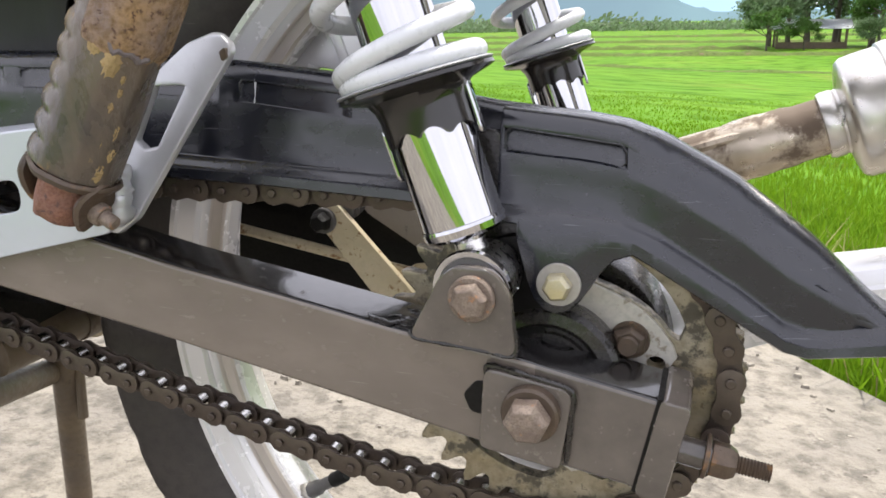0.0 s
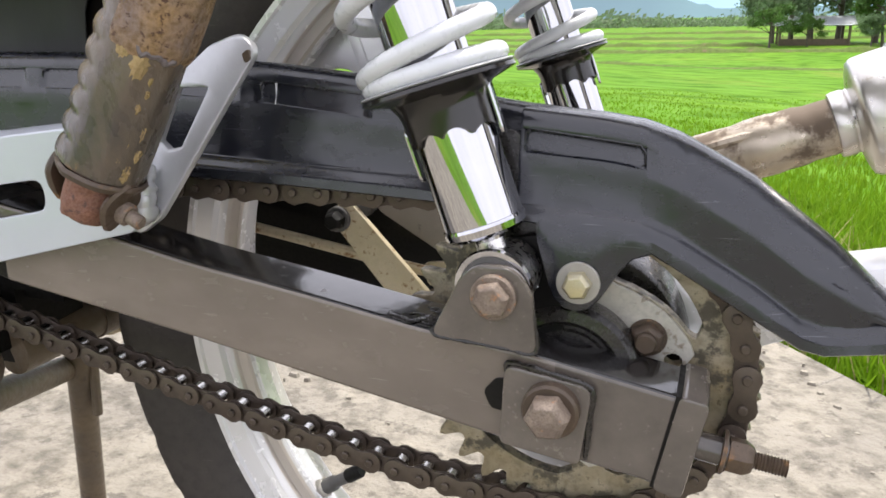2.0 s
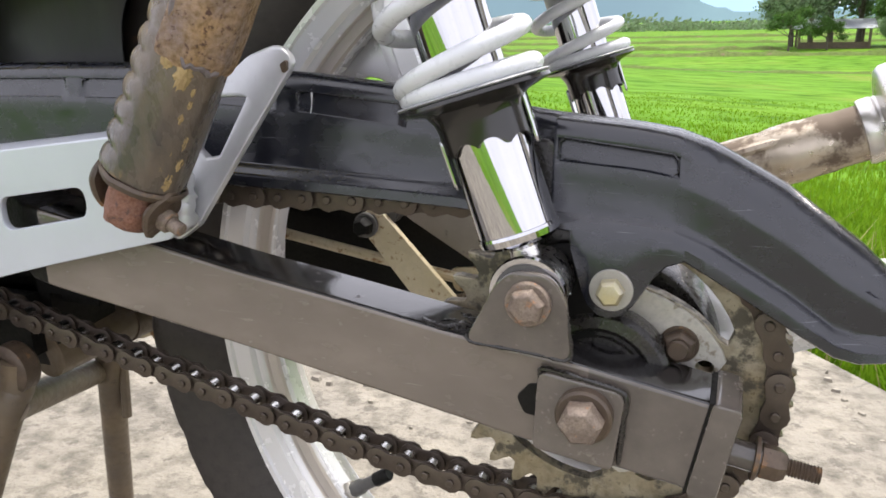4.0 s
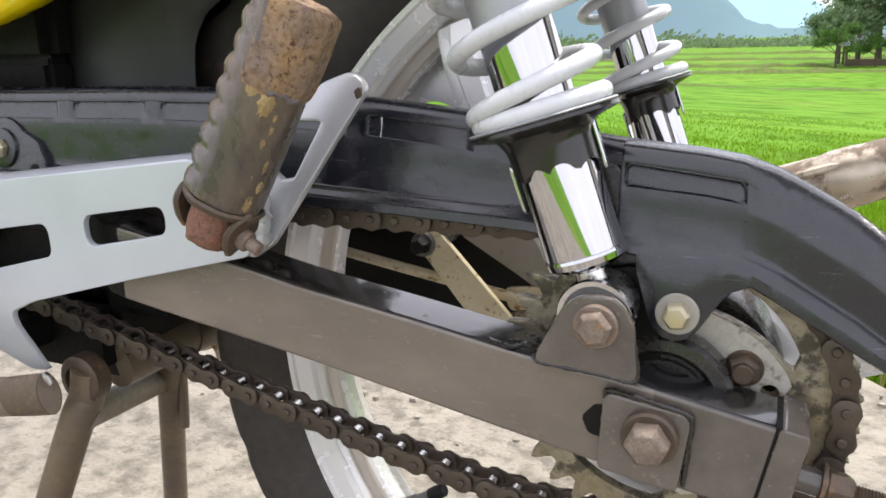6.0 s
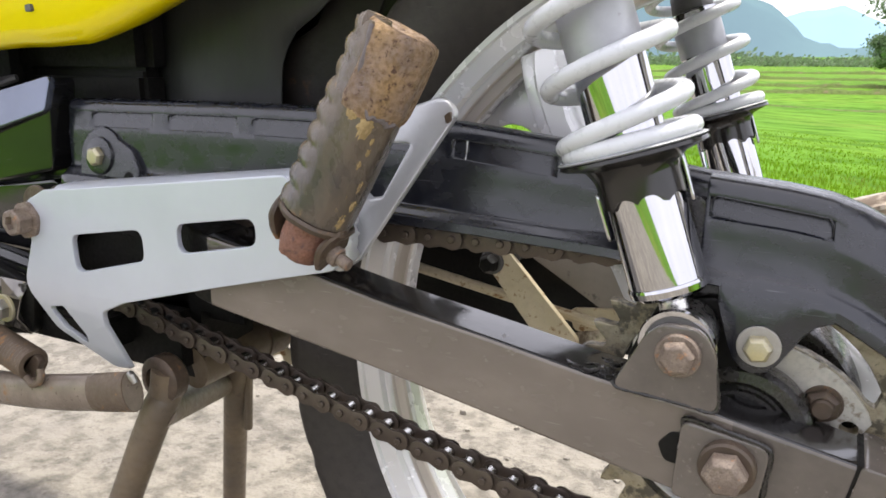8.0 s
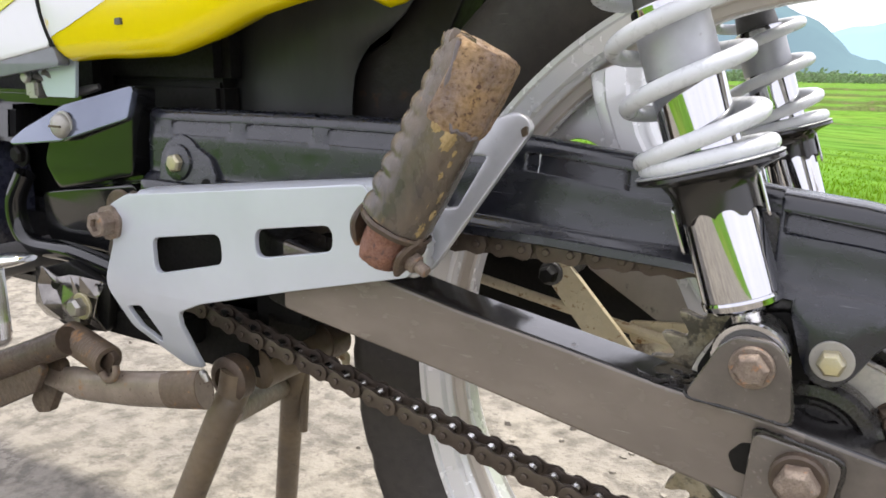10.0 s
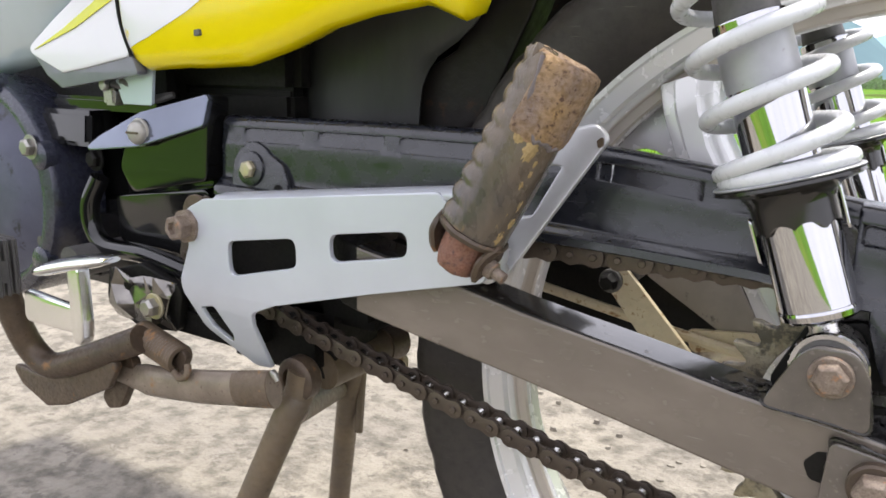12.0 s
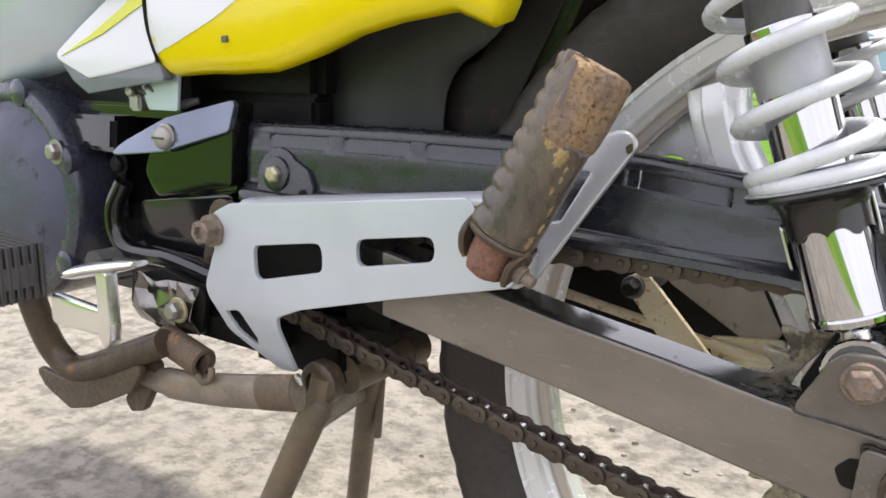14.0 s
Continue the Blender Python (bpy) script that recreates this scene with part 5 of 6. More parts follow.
    part("upper_mount", turned(join(disc((0, 0, 0.236), (0, 0, 1), 0.029, 0.012), tube([(0, 0, 0.246), (0, 0, 0.28)], 0.010, 16)), m), "black", ob)


def peg_bracket():
    """The silver bracket of the passenger peg: slotted plate, folded lip, curled front foot and up-swept arm."""
    out = rounded([(-0.4120, 0.3440, 0.008), (-0.4140, 0.3680, 0.008), (-0.3960, 0.3765, 0.008), (-0.3650, 0.3800, 0.0), (-0.2140, 0.3990, 0.006), (-0.1860, 0.3700, 0.006), (-0.1840, 0.3560, 0.006), (-0.2610, 0.3365, 0.0),
                   (-0.3360, 0.3160, 0.012), (-0.3590, 0.3060, 0.012), (-0.3600, 0.2960, 0.006), (-0.3590, 0.2630, 0.003), (-0.3740, 0.2610, 0.008), (-0.4080, 0.2860, 0.016), (-0.4240, 0.3150, 0.016)], 0.006)
    slot1 = rounded([(-0.3760, 0.3525), (-0.3150, 0.3625), (-0.3145, 0.3425), (-0.3750, 0.3275)], 0.0075)
    slot2 = rounded([(-0.2895, 0.3680), (-0.2330, 0.3770), (-0.2325, 0.3610), (-0.2895, 0.3495)], 0.0080)
    hole = rounded([(-0.4095, 0.3020), (-0.4010, 0.2870), (-0.3850, 0.2760), (-0.3815, 0.2850), (-0.3930, 0.3050)], 0.004)
    bm = plate([out, slot1, slot2, hole], -0.1265, -0.1225, 0.0009)
    bmesh.ops.triangulate(bm, faces=[f for f in bm.faces if len(f.verts) > 4])
    for v in bm.verts:
        if v.co.x < -0.33 and v.co.z < 0.325:
            d = (0.325 - v.co.z)
            v.co.y += d * d * 5.0
    b = part("peg_bracket", bm, "silver", bike, "silver-painted slotted passenger peg bracket", sharp=40)
    lip = [[(x, -0.1245, z - 0.001), (x, -0.1243, z + 0.0016), (x, -0.1215, z + 0.0034), (x, -0.1100, z + 0.0040)] for x, z in [(-0.388 + 0.0175 * k, 0.3755 + 0.00205 * k) for k in range(12)]]
    part("folded_lip", sheet(lip), "silver", b, solid=0.003)
    # up-swept arm, leaning towards the wheel
    arm = rounded([(-0.1960, 0.3640, 0.006), (-0.1830, 0.4000, 0.02), (-0.1640, 0.4200, 0.02), (-0.1480, 0.4320, 0.014), (-0.1340, 0.4368, 0.007), (-0.1265, 0.4310, 0.006), (-0.1435, 0.4080, 0.03), (-0.1740, 0.3620, 0.006), (-0.1860, 0.3540, 0.004)], 0.005)
    slot = rounded([(-0.1470, 0.4175), (-0.1635, 0.3900), (-0.1710, 0.3885), (-0.1770, 0.3930), (-0.1660, 0.4170)], 0.0025)
    bm = plate([arm, slot], -0.1235, -0.1185, 0.0014)
    for v in bm.verts:
        v.co.y += max(0.0, v.co.z - 0.362) * 0.30
        v.co.x -= max(0.0, v.co.z - 0.385) * 0.13
    part("bracket_arm", bm, "bracket", b, "scratched silver peg bracket arm")
    part("paint_chip", plate([rounded([(-0.1370, 0.4295), (-0.1342, 0.4315), (-0.1338, 0.4275), (-0.1360, 0.4260)], 0.0008)], -0.1045, -0.1015, 0.0003), "grime", b, "bare chipped metal")
    bead = smooth_path([(-0.1815, -0.1275, 0.3600), (-0.1770, -0.1290, 0.3680), (-0.1775, -0.1275, 0.3750), (-0.1800, -0.1240, 0.3830)], 6)
    part("weld_bead", tube([p + Vector((0.0012 * noise.noise((i * 0.5, 1, 0)), 0.0010 * noise.noise((i * 0.6, 4, 0)), 0)) for i, p in enumerate(bead)], [0.0062 * min(1.0, 0.45 + i * 0.15) + 0.0034 * noise.noise((i * 0.55, 7, 2)) for i in range(len(bead))], 14), "bracket", b, "lumpy silver-painted weld", sharp=80)
    part("bracket_bolt", lathe([(0, 0), (0.0112, 0), (0.0112, 0.0022), (0.0078, 0.0026), (0.0080, 0.0110), (0.0070, 0.0122), (0.0042, 0.0122), (0.0036, 0.0092), (0, 0.0092)], (-0.4130, -0.1265, 0.3575), OUT, 24, lambda i, k: 0.0004 * math.sin(k * 1.57)), "rust_bolt", bike, "grimy socket-headed bracket bolt")
    part("collar", disc((-0.4060, -0.1225, 0.3660), OUT, 0.0130, 0.0022), "grime", b)


def foot_peg():
    """Folded passenger peg: worn rubber round a rusted core, in a rusty clevis."""
    a, tip = Vector((-0.1800, -0.1450, 0.3865)), Vector((-0.1400, -0.1360, 0.4670))
    ax = (tip - a).normalized()
    left = (Vector((-1, 0, 0)) - ax * Vector((-1, 0, 0)).dot(ax)).normalized()
    front = ax.cross(left)
    if front.y > 0:
        front = -front
    L = (tip - a).length

    def ring(s, shape):
        c = a + ax * s
        return [c + left * u + front * v for u, v in shape]
    R = 0.0155

    def body(s, deg, r):
        t = radians(deg)
        f = 0.30 + 0.70 * 0.955 / math.cos(radians((deg + 8) % 45 - 22.5))     # eight-sided, softly
        return a + ax * s + (left * math.cos(t) + front * math.sin(t)) * r * f
    # rusted core, cut off square with a worn rim
    bare = lambda d: along([(-180, 1.0), (-105, 1.0), (-90, 0.0), (50, 0.0), (62, 1.0), (180, 1.0)], (d - 24 + 180) % 360 - 180)
    rows = [[body(s + (0.0018 if s < 0.07 else 0.0004) * noise.noise((s * 90, math.cos(radians(d)) * 2, math.sin(radians(d)) * 2)), d, max(1e-5, r + proud * bare(d) + 0.0006 * noise.noise((s * 160, d * 0.04, 2)))) for d in range(0, 361, 6)]
            for s, r, proud in ((0.030, R - 0.003, 0), (0.048, R - 0.001, 0), (0.0525, R, 0.0004), (0.0545, R, 0.0018), (0.0580, R, 0.0026), (0.066, R, 0.0027), (0.075, R, 0.0024), (0.082, R, 0.0022), (L - 0.004, R, 0.0022), (L - 0.0015, R, 0.0014), (L, R - 0.0015, 0.0), (L - 0.001, R - 0.005, 0), (L - 0.003, 0.0, 0))]
    core = part("foot_peg", sheet(rows), "rust", bike, "rusted passenger foot peg with worn rubber", sharp=50)
    # rubber: a full sleeve below, torn away on the outside towards the tip, with a scalloped tread on one side
    rows = []
    for d in range(-180, 181, 5):
        e = (d - 24 + 180) % 360 - 180                    # angle from the middle of the tread
        top_end = along([(-180, 0.050), (-100, 0.052), (-84, L - 0.004), (50, L - 0.002), (55, L - 0.004), (60, 0.080), (68, 0.066), (82, 0.060), (104, 0.056), (180, 0.053)], e) + 0.0030 * noise.noise((d * 0.09, 5, 1)) + 0.0022 * noise.noise((d * 0.31, 2, 1))
        row = []
        for k in range(81):
            s = top_end * k / 80
            r = R + 0.0010
            if abs(e) < 52:
                lump = abs(math.sin(math.pi * s / 0.0102)) ** 0.45
                r += 0.0026 * lump * math.cos(radians(e * 1.7)) ** 0.5
            r += 0.0005 * noise.noise((s * 70, d * 0.03, 9))
            if k == 0:
                r -= 0.0015
            row.append(body(s, d, r))
        row.append(body(top_end, d, R - 0.0015))
        rows.append(row)
    # a raised torn lip along the bare metal, with dried mud below it
    lip = []
    for d in range(76, 176, 4):
        e = d - 24
        s = along([(50, L - 0.002), (55, L - 0.004), (60, 0.080), (68, 0.066), (82, 0.060), (104, 0.056), (180, 0.053)], e) + 0.0030 * noise.noise((d * 0.09, 5, 1)) + 0.0022 * noise.noise((d * 0.31, 2, 1))
        lip.append(body(s - 0.0006, d, R + 0.0010))
    part("torn_lip", tube(smooth_path(lip, 2), [0.0014 + 0.0006 * noise.noise((k * 0.4, 6, 2)) for k in range(2 * len(lip) - 1)], 8), "torn", core, "torn grey rubber layer")
    # dried mud and pale flecks on the rubber: place along the peg, angle, half length, half angle, height
    for k, (s0, d0, hs, hd, up) in enumerate(((0.0500, 130, 0.0075, 14, 0.0016), (0.0530, 104, 0.0040, 12, 0.0010), (0.0330, 146, 0.0030, 5, 0.0009), (0.0395, 152, 0.0022, 4, 0.0008), (0.0190, 150, 0.0034, 5, 0.0008), (0.0110, 143, 0.0024, 6, 0.0007), (0.0450, 150, 0.0020, 4, 0.0008), (0.0060, 158, 0.0050, 9, 0.0009), (0.0240, 163, 0.0060, 6, 0.0008), (0.0150, 166, 0.0045, 7, 0.0008))):
        patch = [[body(s0 + hs * v / 6 * (1 + 0.5 * noise.noise((u * 0.7, v * 0.7, k))), d0 + hd * u / 6 * (1 + 0.4 * noise.noise((v * 0.8, u * 0.8, k + 5))), R + 0.0005 + up * (1 - (u * u + v * v) / 36) + 0.0007 * noise.noise((u * 0.6, v * 0.6, 4 + k))) for v in range(-6, 7)] for u in range(-6, 7)]
        part("mud_patch", sheet(patch), "mud", core, "dried ochre mud")
    part("rubber_sleeve", sheet(rows), "rubber", core, "cracked muddy rubber sleeve", sharp=50)
    part("end_plug", turned(lathe([(0, -0.004), (0.0058, -0.004), (0.0064, 0.0), (0.0056, 0.0022), (0, 0.003)], (0, 0, 0), (0, 0, 1), 20), Matrix.Translation(tip + left * 0.0100 + front * 0.0040 - ax * 0.002) @ Matrix((left, front, ax)).transposed().to_4x4()), "rubber", core)
    # collar ring, red neck and clevis
    m = Matrix((left, front, ax)).transposed().to_4x4()
    part("collar_ring", sheet([[body(s, d, r) for d in range(0, 361, 12)] for s, r in ((-0.0026, R - 0.003), (-0.0026, R + 0.0014), (-0.0008, R + 0.0022), (0.0006, R + 0.0016))]), "grime", core, solid=0.001)
    neck = lathe([(0, -0.0105), (0.0060, -0.0100), (0.0096, -0.0080), (0.0110, -0.004), (0.0116, 0.0), (0.0118, 0.010), (0.0116, 0.015), (0, 0.015)], (0, 0, 0), (0, 0, 1), 24)
    for v in neck.verts:
        v.co.x += 0.0016 * noise.noise(v.co * 190)
        v.co.y += 0.0018 * noise.noise(v.co * 210 + Vector((5, 1, 3)))
    part("neck", turned(neck, Matrix.Translation(a - ax * 0.0135 + left * 0.0010) @ m), "rust_red", core, "red rusted peg neck", sharp=60)
    for off, tilt, mt in ((0.0160, 12, "grime"), (-0.0140, -8, "grime")):
        tab = lathe([(0, -0.0015), (0.0084, -0.0015), (0.0092, 0.0), (0.0084, 0.0015), (0, 0.0015)], (0, 0, 0), (1, 0, 0), 28)
        for v in tab.verts:
            v.co.z *= 1.35
            v.co.y *= 1.0 - 0.35 * max(0.0, -v.co.z) / 0.0125
            v.co.x += 0.0008 * noise.noise(v.co * 160)
        p = a - ax * 0.0095 + left * off + front * 0.001
        part("clevis_tab", turned(tab, Matrix.Translation(p) @ m @ Matrix.Rotation(radians(tilt), 4, "Y")), mt, core, "rusty clevis tab")
    q = a - ax * 0.0140 - left * 0.0155
    part("pivot_pin", join(disc(q + ax * 0.003, -left, 0.0048, 0.0040, seg=16), disc(q - left * 0.003 + ax * 0.003, -left, 0.0030, 0.0070, seg=16)), "rust_bolt", core)
    part("pin_head", disc(a - ax * 0.0105 + left * 0.0172, left, 0.0046, 0.0035, seg=16), "rust_bolt", core)


def stands():
    cs = part("centre_stand", tube(smooth_path([(-0.350, -0.085, 0.256), (-0.355, -0.086, 0.235), (-0.3662, -0.0920, 0.2087), (-0.462, -0.1104, -0.004)], 4), 0.0110, 16), "stand", bike, "worn brown centre stand", sharp=50)
    part("leg", tube(smooth_path([(-0.402, 0.040, 0.262), (-0.4327, 0.0617, 0.153), (-0.462, 0.083, 0.0487), (-0.4765, 0.0934, -0.004)], 4), 0.0108, 16), "stand", cs)
    part("cross_tube", tube([(-0.3558, -0.0900, 0.2252), (-0.4377, 0.0550, 0.1727)], 0.0105, 14), "stand", cs)
    part("pivot_boss", lathe([(0.004, 0), (0.0145, 0), (0.016, 0.002), (0.016, 0.012), (0.0135, 0.014), (0.0095, 0.0145), (0.0095, 0.009), (0.004, 0.009)], (-0.3540, -0.0780, 0.2490), OUT, 32), "grime", cs, "rusty pivot boss")
    part("pivot_tube", tube([(-0.3545, -0.0600, 0.2465), (-0.3500, 0.0080, 0.2480)], 0.0150, 20), "stand", bike, "brown stand pivot tube")
    part("tube_end", tube([(-0.3504, 0.0020, 0.2478), (-0.3490, 0.0220, 0.2482)], 0.0162, 20), "grime", bike)
    part("hook_tab", tube(smooth_path([(-0.378, 0.030, 0.236), (-0.372, 0.030, 0.229), (-0.364, 0.030, 0.2255), (-0.354, 0.030, 0.2290), (-0.347, 0.030, 0.2285), (-0.345, 0.030, 0.218)], 4), [0.0042] * 18 + [0.0034] * 3, 10), "cream", bike, "small cream hook tab")
    part("brake_spring", tube([(-0.413, 0.060, 0.200), (-0.4200, 0.0615, 0.1302)], 0.0040, 10), "stand", bike)
    # side stand folded up along the frame
    ss = part("side_stand", tube(smooth_path([(-0.512, -0.118, 0.229), (-0.480, -0.118, 0.229), (-0.420, -0.118, 0.238), (-0.346, -0.118, 0.2540)], 5), [0.0105] * 5 + [0.0125] * 5 + [0.0128] * 6, 16, True, 0.55, (0, 1, 0)), "stand_pale", bike, "brown side stand folded up", sharp=50)
    part("hook", plate([rounded([(-0.532, 0.203), (-0.526, 0.196), (-0.512, 0.200), (-0.498, 0.222), (-0.490, 0.242), (-0.506, 0.246), (-0.520, 0.222)], 0.005)], -0.122, -0.114, 0.0015), "grime", ss)
    part("stop", plate([rounded([(-0.452, 0.238), (-0.444, 0.252), (-0.434, 0.262), (-0.430, 0.258), (-0.437, 0.247), (-0.428, 0.240)], 0.002)], -0.121, -0.116, 0.001), "grime", ss)
    part("worn_end", tube([(-0.3800, -0.118, 0.2463), (-0.3640, -0.118, 0.2499), (-0.3462, -0.118, 0.2540)], [0.0128, 0.0131, 0.0132], 16, True, 0.60, (0, 1, 0)), "tan", ss, "tan bare end of the stand")
    part("stand_lip", tube([(-0.3470, -0.118, 0.2660), (-0.3440, -0.119, 0.2650), (-0.3415, -0.119, 0.2610)], [0.0022, 0.0026, 0.0016], 10), "steel", ss, "pale bent lip of the stand")
    wound = [(0.0066, 0.012), (0.0068, 0.0)] + [(0.0112 if k % 2 else 0.0102, 0.0016 * k) for k in range(33)] + [(0.0, 0.0515)]
    part("stand_spring", lathe(wound, (-0.437, -0.120, 0.2550), (-0.98, 0.1, 0.16), 24), "tan", bike, "dull tan close-wound stand spring")
    part("spring_hook", tube(smooth_path([(-0.4370, -0.126, 0.2480), (-0.4300, -0.127, 0.2450), (-0.4230, -0.126, 0.2490), (-0.4240, -0.124, 0.2560)], 5), 0.0026, 10), "tan", bike)
    part("lower_rail", box(-0.52, -0.395, -0.095, -0.060, 0.262, 0.284, 0.003, None), "black", bike)


def rider_controls():
    part("rider_peg_bar", tube(smooth_path([(-0.584, -0.165, 0.306), (-0.584, -0.157, 0.270), (-0.582, -0.148, 0.242), (-0.564, -0.142, 0.229), (-0.528, -0.136, 0.241), (-0.470, -0.127, 0.266)], 5), 0.0105, 14), "grime", bike, "rusty brown rider peg bar")
    pad = part("rubber_pad", box(-0.612, -0.546, -0.235, -0.165, 0.294, 0.338, 0.014), "rubber_dark", bike, "ribbed black rubber rider peg")
    for k in range(11):
        part("rib", box(-0.6125, -0.5445, -0.2330 + 0.0060 * k, -0.2290 + 0.0060 * k, 0.297, 0.3405, 0.0019), "rubber_dark", pad)
    part("guard_plate", plate([rounded([(-0.634, 0.212), (-0.622, 0.199), (-0.588, 0.188), (-0.560, 0.196), (-0.503, 0.224), (-0.486, 0.248), (-0.540, 0.225), (-0.590, 0.210)], 0.006)], -0.137, -0.131, 0.002), "grime", bike, "brown bent guard plate")
    blade = tube([(-0.031 + 0.060 * k / 12, 0, 0.0015 * math.sin(k * 0.26)) for k in range(13)], [0.0065, 0.0110, 0.0138, 0.0150, 0.0155, 0.0155, 0.0155, 0.0155, 0.0152, 0.0145, 0.0125, 0.0095, 0.0060], 20, True, 0.30, (0, 0, 1))
    pedal = part("shift_pedal", turned(blade, Matrix.Translation((-0.4400, -0.190, 0.3390)) @ Matrix.Rotation(radians(-13), 4, "Y") @ Matrix.Rotation(radians(14), 4, "Z")), "polished", bike, "polished metal shift pedal", sharp=70)
    part("pedal_arm", plate([rounded([(-0.4400, 0.3380), (-0.4332, 0.3395), (-0.4325, 0.3050), (-0.4335, 0.2940), (-0.4365, 0.2900), (-0.4400, 0.2940)], 0.0025)], -0.197, -0.187, 0.0022), "polished", pedal)
    part("pedal_plate", plate([rounded([(-0.5040, 0.3110), (-0.4410, 0.3080), (-0.4360, 0.2940), (-0.5060, 0.2920)], 0.004)], -0.190, -0.184, 0.002), "polished", pedal)


def engine():
    part("engine", join(box(-0.90, -0.470, -0.040, 0.15, 0.255, 0.445, 0.012), box(-0.70, -0.48, -0.060, -0.03, 0.275, 0.345, 0.010)), "black_gloss", bike, "glossy black engine block")
    c = (-0.712, -0.072, 0.352)
    face = lathe([(0.100, -0.02), (0.100, 0.020), (0.097, 0.026), (0.090, 0.029), (0.084, 0.028), (0.081, 0.024), (0.074, 0.025), (0.066, 0.032), (0.050, 0.037), (0.025, 0.039), (0, 0.0395)], c, OUT, 72)
    for q in face.faces:
        m = q.calc_center_median()
        q.material_index = 1 if math.hypot(m.x - c[0], m.z - c[2]) > 0.079 else 0
    cov = part("engine_cover", face, ("engine", "engine_rim"), bike, "round blue-grey engine cover")
    for a in (22, -38, 75):
        p = (c[0] + 0.092 * math.cos(radians(a)), c[1] - 0.020, c[2] + 0.092 * math.sin(radians(a)))
        part("lug", lathe([(0.0, 0), (0.013, 0), (0.012, 0.009), (0.009, 0.011), (0, 0.011)], p, OUT, 20), "engine_rim", cov)
    bolt(bike, (-0.634, -0.1020, 0.3935), OUT, 0.0135, 0.0060, "steel", (0.0105, 0.0015), "steel", 10, "cover_bolt", "dull steel cover bolt")
    part("oil_hole", disc((-0.640, -0.0985, 0.3120), OUT, 0.0045, 0.0010, seg=16), "rubber_dark", bike)
    # pivot frame: chamfered black box section, strut and lugs
    def lean(bm, z0, k):
        for v in bm.verts:
            v.co.y += (v.co.z - z0) * k
        return bm
    f = part("frame_plate", lean(plate([rounded([(-0.532, 0.3840, 0.008), (-0.522, 0.4050, 0.008), (-0.430, 0.4400, 0.002), (-0.433, 0.4190, 0.002), (-0.437, 0.3830, 0.003), (-0.520, 0.3670, 0.008)], 0.004)], -0.0900, -0.070, 0.0020), 0.39, -0.01), "black_gloss", bike, "glossy black pivot frame plate")
    part("frame_top", lean(plate([rounded([(-0.562, 0.3965), (-0.545, 0.4070), (-0.500, 0.4265), (-0.4285, 0.4420), (-0.4310, 0.4215), (-0.500, 0.4030)], 0.003)], -0.0985, -0.0930, 0.0012), 0.405, 0.22), "frame_edge", f, "black bevelled frame edge tinted with the sky's blue sheen")
    part("frame_strut", tube(smooth_path([(-0.570, -0.084, 0.372), (-0.580, -0.088, 0.350), (-0.578, -0.088, 0.328), (-0.560, -0.088, 0.3160), (-0.510, -0.088, 0.3160), (-0.440, -0.088, 0.3060)], 5), 0.0078, 18), "black_gloss", f)
    part("frame_panel", lean(plate([rounded([(-0.556, 0.3560), (-0.446, 0.3720), (-0.4400, 0.3420), (-0.470, 0.3180), (-0.560, 0.3200)], 0.006)], -0.078, -0.050, 0.002), 0.34, -0.10), "black_gloss", f)
    part("frame_lug", join(lean(box(-0.690, -0.575, -0.0880, -0.060, 0.396, 0.4250, 0.004), 0.41, 0.10), box(-0.640, -0.500, -0.076, -0.05, 0.425, 0.436, 0.003)), "black_gloss", bike)
    dome = part("frame_bolt", lathe([(0, 0), (0.0105, 0), (0.0105, 0.0012), (0.0090, 0.0014), (0.0088, 0.0040), (0.0072, 0.0062), (0.0040, 0.0074), (0, 0.0078)], (-0.497, -0.0960, 0.4130), OUT, 32), "washer", bike, "pale dome-headed frame bolt")
    part("slot", box(-0.0065, 0.0065, -0.0005, 0.0005, -0.0008, 0.0008, 0.0, Matrix.Translation((-0.497, -0.1036, 0.4130))), "grime", dome)
    bolt(bike, (-0.584, -0.0760, 0.3850), OUT, 0.0130, 0.0050, "black", (0.010, 0.002), "black", 15, "frame_bolt", "black frame bolt")
    bolt(bike, (-0.478, -0.1075, 0.2850), OUT, 0.0130, 0.0080, "steel", (0.0100, 0.002), "zinc", 15, "frame_bolt", "pale steel bolt with brass washer")
    part("link_bracket", plate([rounded([(-0.540, 0.300), (-0.500, 0.312), (-0.455, 0.300), (-0.462, 0.268), (-0.505, 0.262), (-0.545, 0.276)], 0.008)], -0.102, -0.094, 0.002), "black", bike, "grimy black linkage bracket")
    rnd = random.Random(8)
    facets = sheet([[(-0.535 + 0.0145 * i + rnd.uniform(-0.004, 0.004), -0.104 + rnd.uniform(-0.0055, 0.0055), 0.268 + 0.0125 * j + rnd.uniform(-0.003, 0.003)) for j in range(4)] for i in range(6)])
    bmesh.ops.triangulate(facets, faces=facets.faces[:])
    part("crumpled_shield", facets, "crumple", bike, "shiny crumpled black shield", sharp=1, solid=0.0015, weighted=False)
    part("shift_shaft", tube([(-0.572, -0.04, 0.306), (-0.572, -0.115, 0.306)], 0.013, 20), "rubber_dark", bike)
    # wiring and small hardware over the frame
    for k in range(3):
        part("cable", tube(smooth_path([(-0.56 + 0.012 * k, -0.075, 0.434), (-0.545 + 0.010 * k, -0.088, 0.444 + 0.003 * k), (-0.52 + 0.008 * k, -0.080, 0.436), (-0.49, -0.07, 0.440)], 5), 0.0026, 8), "rubber_dark", bike)
